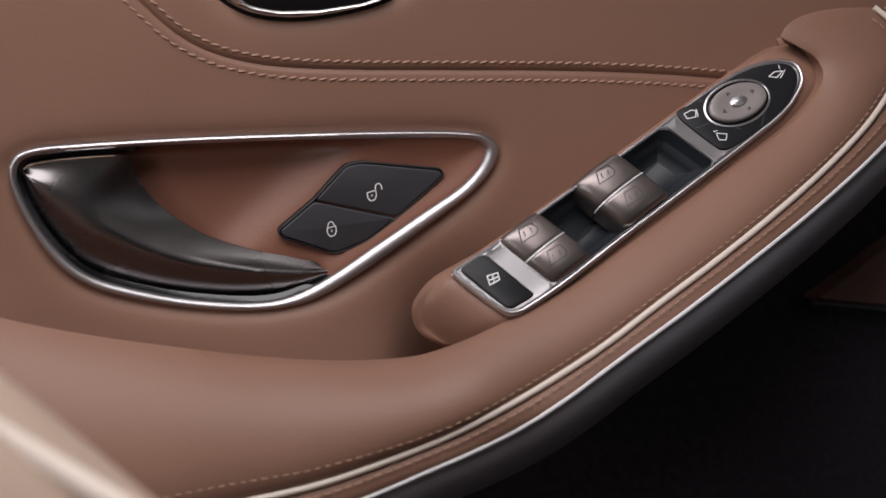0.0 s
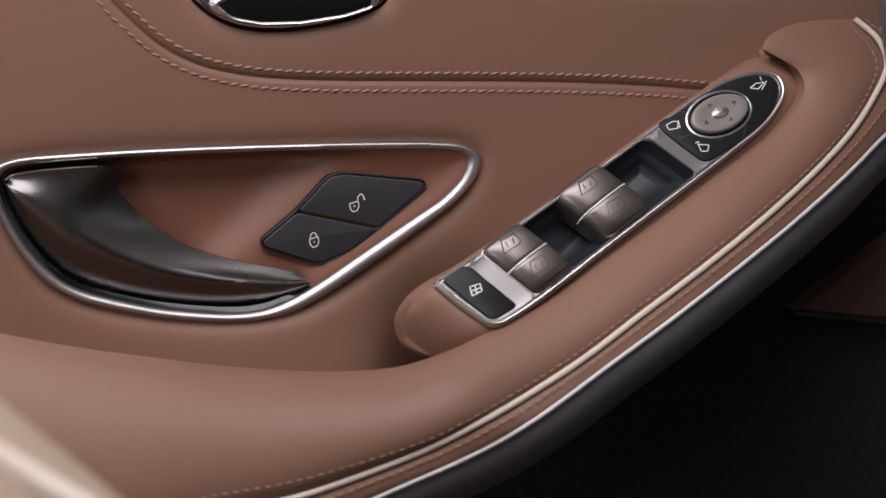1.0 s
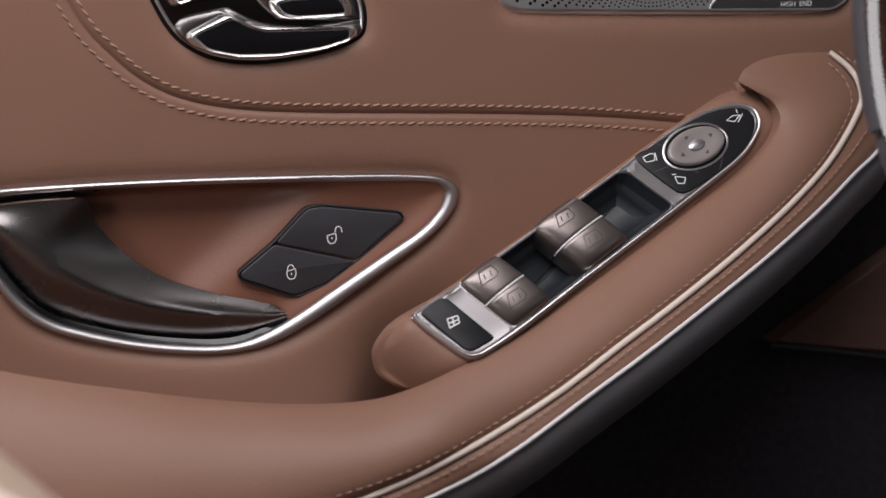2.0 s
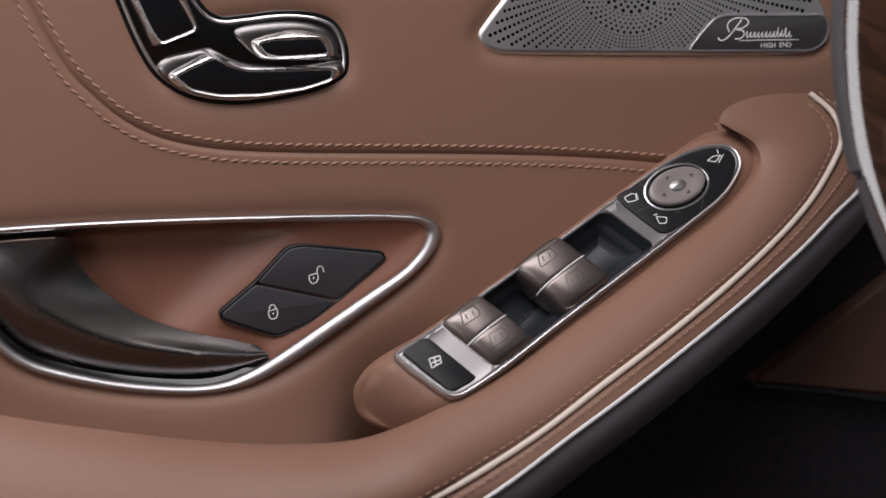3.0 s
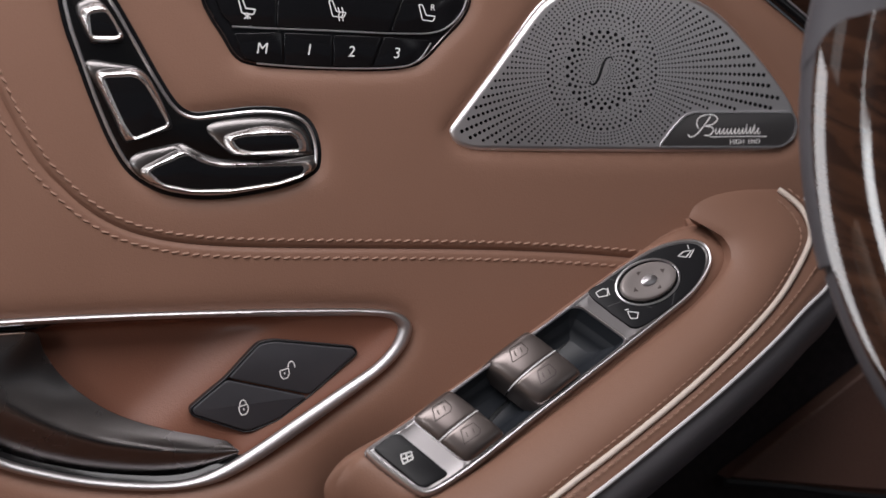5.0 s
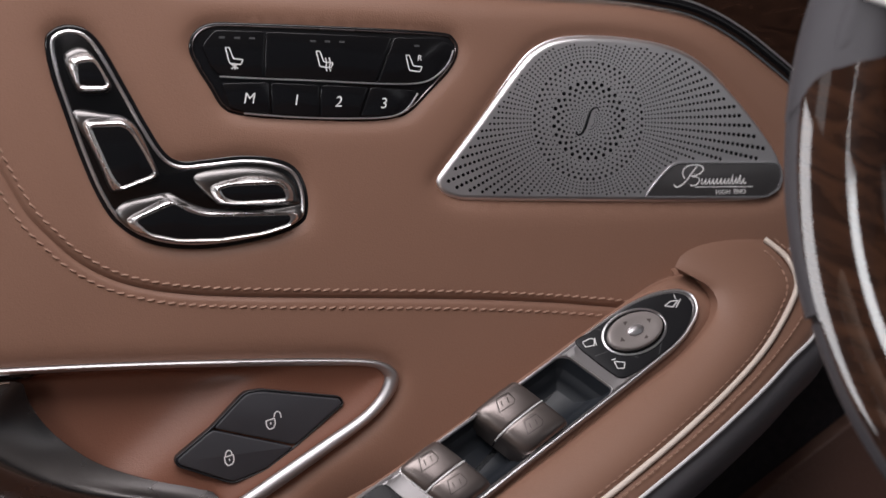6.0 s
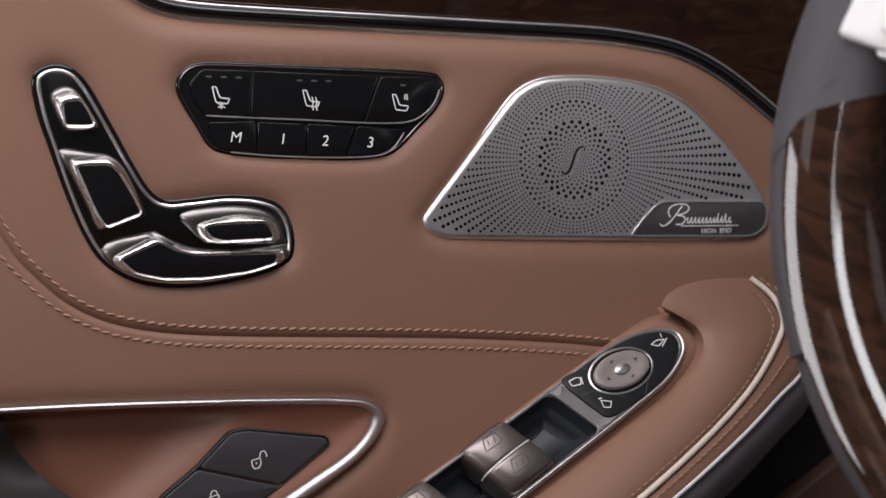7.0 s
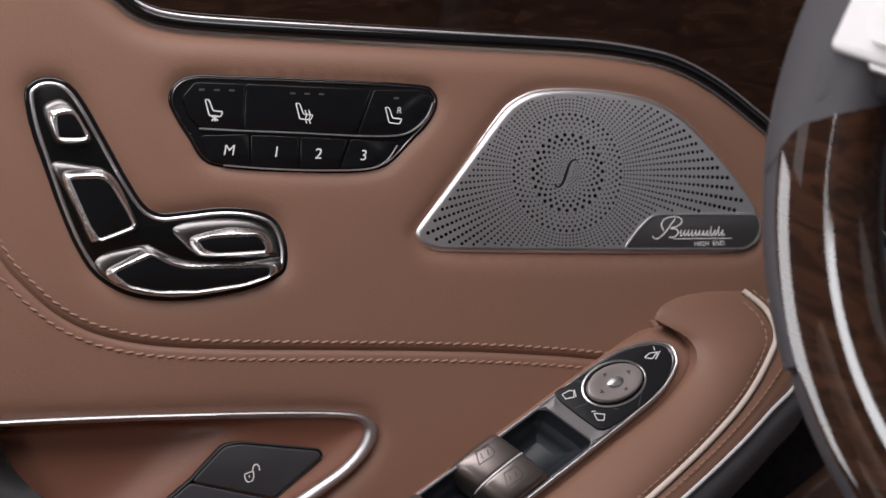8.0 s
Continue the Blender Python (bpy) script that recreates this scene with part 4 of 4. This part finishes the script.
part("rounded_edge", stack(skirt, True), GRILLE, spk, "rounded aluminium edge")
part("rim", rim(offset(SPEAKER, 0.2), [(0.5, -3), (0.4, -0.3), (0, 0), (-0.5, -0.3), (-0.6, -3)]), SATIN, spk)
S_CURVE = spline([(101.5, 115.6), (100.6, 117), (98.3, 116.5), (96.7, 114.5), (95.3, 111.4), (94, 107.9), (92.3, 104.8), (90.3, 103.4), (88.5, 104.3), (89.1, 105.2)], 6, False)
part("emblem", tube(np.column_stack([S_CURVE, np.full(len(S_CURVE), 3.05)]), 0.25 + 0.55 * np.sin(np.linspace(0.25, math.pi - 0.25, len(S_CURVE))) ** 2, 6, flat=0.4), BLACK, spk, "dark curved emblem stroke")
badge = part("badge", slab(BADGEPLAN, -1, 2.6, 0.3), BADGE, spk, "dark grey maker's badge")
part("border", rim(BADGEPLAN, [(0.7, 0.6), (0.5, 3.1), (-0.3, 3.1), (-0.5, 0.6)]), SATIN, badge, "bright border")
FLOURISH = (
    [(143.1, 75.9), (144.6, 74.4), (147.4, 75.1), (150.8, 77.9), (154, 81.6), (156.6, 84.6)],
    [(149.5, 78.6), (148.4, 81.6), (150.2, 84.4), (154.6, 85.6), (159.2, 84.9), (160.4, 82.6), (157.6, 80.5), (153.5, 79.6), (157.2, 78.9), (157.9, 76.8), (155.8, 74.9), (152.6, 74.9)],
)
part("script_mark", strokes([spline(c, 6, False) for c in FLOURISH], 0.36, 2.7), INK, badge, "silver script flourish")
S0, S1 = np.array((158.6, 75.3)), np.array((185.4, 74.4))
up = np.array((-(S1 - S0)[1], (S1 - S0)[0])) / np.linalg.norm(S1 - S0)
wave = []
for s in np.linspace(0, 1, 260):
    tall = 1.5 + 1.1 * math.exp(-((s - 0.7) / 0.05) ** 2) + 1.3 * math.exp(-((s - 0.83) / 0.04) ** 2)
    wave.append(S0 + (S1 - S0) * (s + 0.012 * math.sin(s * 75.0 + 1.2)) + up * tall * (1 + math.sin(s * 75.0)) + np.array((0.45, 0)) * math.sin(s * 75.0))
part("script_wave", strokes([wave], 0.3, 2.7), INK, badge, "silver script flourish")
part("underline", strokes([[(155.3, 73.9), (172, 73.4), (189.6, 72.7)]], 0.22, 2.7), INK, badge)
words("HIGH  END", (176.4, 70.4), 3.6, 2.65, -1, 0, badge, INK, "lettering", "grey lettering")

# ---- footwell ----
foot = thing("footwell_lining", DOOR, "black carpeted footwell and lower door", "floor lining", (60, -300, -60), kind="structure")
part("lower_door_lining", sheet(np.array(((-400.0, -520), (520, -520), (520, 60), (200, 40), (60, -40), (-400, -100))), lambda q: np.full(len(q), -55.0), 60, ()), CARPET, foot)
kick = thing("kick_panel", DOOR, "dark brown perforated leather kick panel", "trim panel", (190, -120, -50))
part("edge_strip", tube(spline([(*p, -40.5) for p in [(183.6, -123.6), (227.7, -132.1), (272.4, -142.3), (326.3, -151.9), (386.3, -163)]], 5, False), 2.2, 8), BLACK, kick, "black lower edge strip")
part("panel", slab(rounded([(185, -122.4), (287, -62.1), (344.1, -40), (406.7, -164), (272.4, -140.9)], 2.0), -54, -40, 2), KICK, kick)

# ---- steering wheel ----
WHEEL = Matrix(((0.69819, 0.24512, -0.67265, 0.32918), (-0.68817, -0.02924, -0.72496, 0.49979), (-0.19737, 0.96905, 0.14827, 0.85965), (0.00000, 0.00000, 0.00000, 1.00000)))
wheel = thing("steering_wheel", WHEEL, "graphite leather steering wheel with walnut rim inlay", "steering wheel", (0, 0, 0))


WOOD_START = ((40, 195.0), (64, 192.6), (69.5, 191.6), (77, 190.1), (89, 188.4), (108, 186.8), (130, 185.6), (157, 184.4), (200, 183.0))


def wood_start(s):
    """The slanting joint of leather and wood: its angle round the wheel for an angle round the section."""
    return float(np.interp(s, *zip(*WOOD_START)))


def torus_part(a0, a1, s0, s1, R, rt, name, mat, label="", proud=0.0, squash=1.0):
    """A stretch of the rim: angles round the wheel (numbers or functions of the section's), then round its section (degrees)."""
    rows = []
    whole = s1 - s0 >= 359.9
    around = np.linspace(s0, s1, 57)[: 56 if whole else 57]
    first = [a0(s) if callable(a0) else a0 for s in around]
    last = [a1(s) if callable(a1) else a1 for s in around]
    for f in np.linspace(0, 1, 61):
        ring = []
        for s, b, e in zip(around, first, last):
            a = radians(b + (e - b) * f)
            rr = rt + proud
            c, d = math.cos(radians(s)), math.sin(radians(s))
            x = R + (rr + 6.0) * math.copysign(abs(c) ** 0.8, c)
            z = rr * squash * math.copysign(abs(d) ** 0.8, d)
            ring.append((x * math.cos(a), x * math.sin(a), z))
        rows.append(ring)
    return part(name, stack(rows, whole), mat, wheel, label)


WR, WT = 176.5, 17.5
JOINT = 218.6
torus_part(90, wood_start, 0, 360, WR, WT, "leather_rim", GREYLEATHER, proud=0.4)
torus_part(lambda s: wood_start(s) - 2, JOINT - 0.5, 0, 360, WR, WT - 0.1, "lower_rim", GREYLEATHER)
torus_part(JOINT - 1, JOINT + 1, 0, 360, WR, WT - 2.2, "joint_gap", BLACK)
torus_part(JOINT + 0.5, 280, 0, 360, WR, WT - 1.4, "lower_rim", GREYLEATHER)
torus_part(lambda s: wood_start(s) - 0.4, 278, 65, 255, WR, WT, "wood_inlay", RIMWOOD, "glossy walnut inlay", 0.5)
spoke_plan = resample(rounded([(-181, -27), (-177.7, -24.8), (-167.4, -18.6), (-157, -13.4), (-149.3, -9.4), (-120, 4), (-108, 62), (-176, 50), (-182, 20), (-183.5, -5)], 5.0), 1.5, True)
part("spoke", sheet(spoke_plan, lambda q: 18.6 - 0.013 * np.maximum(0, q[:, 0] + 179) ** 2 - 7.0 * np.exp(-(away(q, spoke_plan) / 2.6) ** 1.5), 3.0), GREYLEATHER, wheel)
part("spoke_trim", slab(rounded([(-176.1, 4.4), (-173.6, 24.3), (-172.2, 37.9), (-126.2, 49.2), (-110.1, 5.1), (-150.7, 3.6)], 4), 4, 23, 3), CHROMEWHITE, wheel, "bright silver spoke trim")
part("trim_lip", slab(rounded([(-175.5, 1.2), (-174.5, 12), (-130, 40), (-112, 2), (-150.7, 0.2)], 4), 2, 15, 2), SATIN, wheel, "dull silver lip under the spoke trim")
part("spoke_key", slab(rounded([(-159.3, 11.2), (-160.7, 22.9), (-159.6, 36.2), (-123.6, 45.2), (-112.5, 14.7), (-144.4, 10.4)], 4), 8, 26, 1.5), CHROMEWHITE, wheel, "silver key on the spoke")

# ---- driver's seat edge ----
seat = thing("driver_seat", Matrix(), "beige leather car seat bolster with cream piping", "car seat", (-111.4, 353.4, 752.2))
ROLL = spline([(-219.3, 378.5, 795.2), (-183.1, 374.4, 762.4), (-143.7, 365.8, 730.8), (-105.4, 363.6, 694.0), (-64.1, 356.0, 659.4), (-21.2, 343.4, 628.4)], 8, False)
CORD = spline([(-176.7, 355.0, 802.9), (-146.0, 358.0, 778.4), (-112.3, 357.8, 754.3), (-84.6, 355.1, 736.4), (-51.5, 349.3, 717.0), (-13.9, 339.2, 697.6)], 8, False)
part("bolster", tube(ROLL, 42, 36), SEATLEATHER, seat, "beige leather side bolster")
part("cushion", slab(rounded([(-560, -260), (-20, -260), (-20, 290), (-560, 290)], 60), 120, 690, 40), SEATLEATHER, seat)
part("piping", tube(CORD, 3.5, 12), PIPING, seat, "cream leather piping")

# ---- unseen cabin shell behind and above the camera, added to darken reflections ----


def shell(name, corners, mat, label):
    a, b, c, d = (Vector(p) for p in corners)
    n = (b - a).cross(d - a).normalized() * 0.02
    bm = bmesh.new()
    lo = [bm.verts.new(p) for p in (a, b, c, d)]
    hi = [bm.verts.new(p - n) for p in (a, b, c, d)]
    bm.faces.new(lo)
    bm.faces.new(hi[::-1])
    for i in range(4):
        bm.faces.new((lo[i], lo[(i + 1) % 4], hi[(i + 1) % 4], hi[i]))
    me = bpy.data.meshes.new(name)
    bm.to_mesh(me)
    bm.free()
    me.materials.append(mat)
    return tagged(new(name, me), label, "car interior", kind="structure")


shell("floor", ((-1.5, -1.0, 0.12), (1.6, -1.0, 0.12), (1.6, 1.1, 0.12), (-1.5, 1.1, 0.12)), CARPET, "black carpeted car floor")
shell("roof_blocker_rear", ((-1.5, -1.0, 1.45), (-0.72, -1.0, 1.45), (-0.72, 1.1, 1.45), (-1.5, 1.1, 1.45)), HEADLINING, "unseen beige roof panel that shuts out light")
shell("roof_blocker_front", ((0.32, -1.0, 1.45), (1.6, -1.0, 1.45), (1.6, 1.1, 1.45), (0.32, 1.1, 1.45)), HEADLINING, "unseen beige roof panel that shuts out light")
shell("roof_blocker_passenger", ((-0.72, -1.0, 1.45), (0.32, -1.0, 1.45), (0.32, 0.05, 1.45), (-0.72, 0.05, 1.45)), HEADLINING, "unseen beige roof panel that shuts out light")
shell("roof_blocker_driver", ((-0.72, 0.71, 1.45), (0.32, 0.71, 1.45), (0.32, 1.1, 1.45), (-0.72, 1.1, 1.45)), HEADLINING, "unseen beige roof panel that shuts out light")
shell("passenger_side_blocker", ((-1.5, -0.9, 0.1), (-1.5, -0.9, 0.97), (1.6, -0.9, 0.97), (1.6, -0.9, 0.1)), LEATHER, "unseen brown leather wall on the passenger side")
shell("rear_blocker", ((-1.48, -1.0, 0.1), (-1.48, 1.1, 0.1), (-1.48, 1.1, 1.45), (-1.48, -1.0, 1.45)), GREYLEATHER, "unseen dark wall closing the cabin's rear")
shell("front_blocker", ((1.4, -1.0, 0.1), (1.4, -1.0, 0.98), (1.4, 1.1, 0.98), (1.4, 1.1, 0.1)), GREYLEATHER, "unseen dark wall in the dashboard's place")
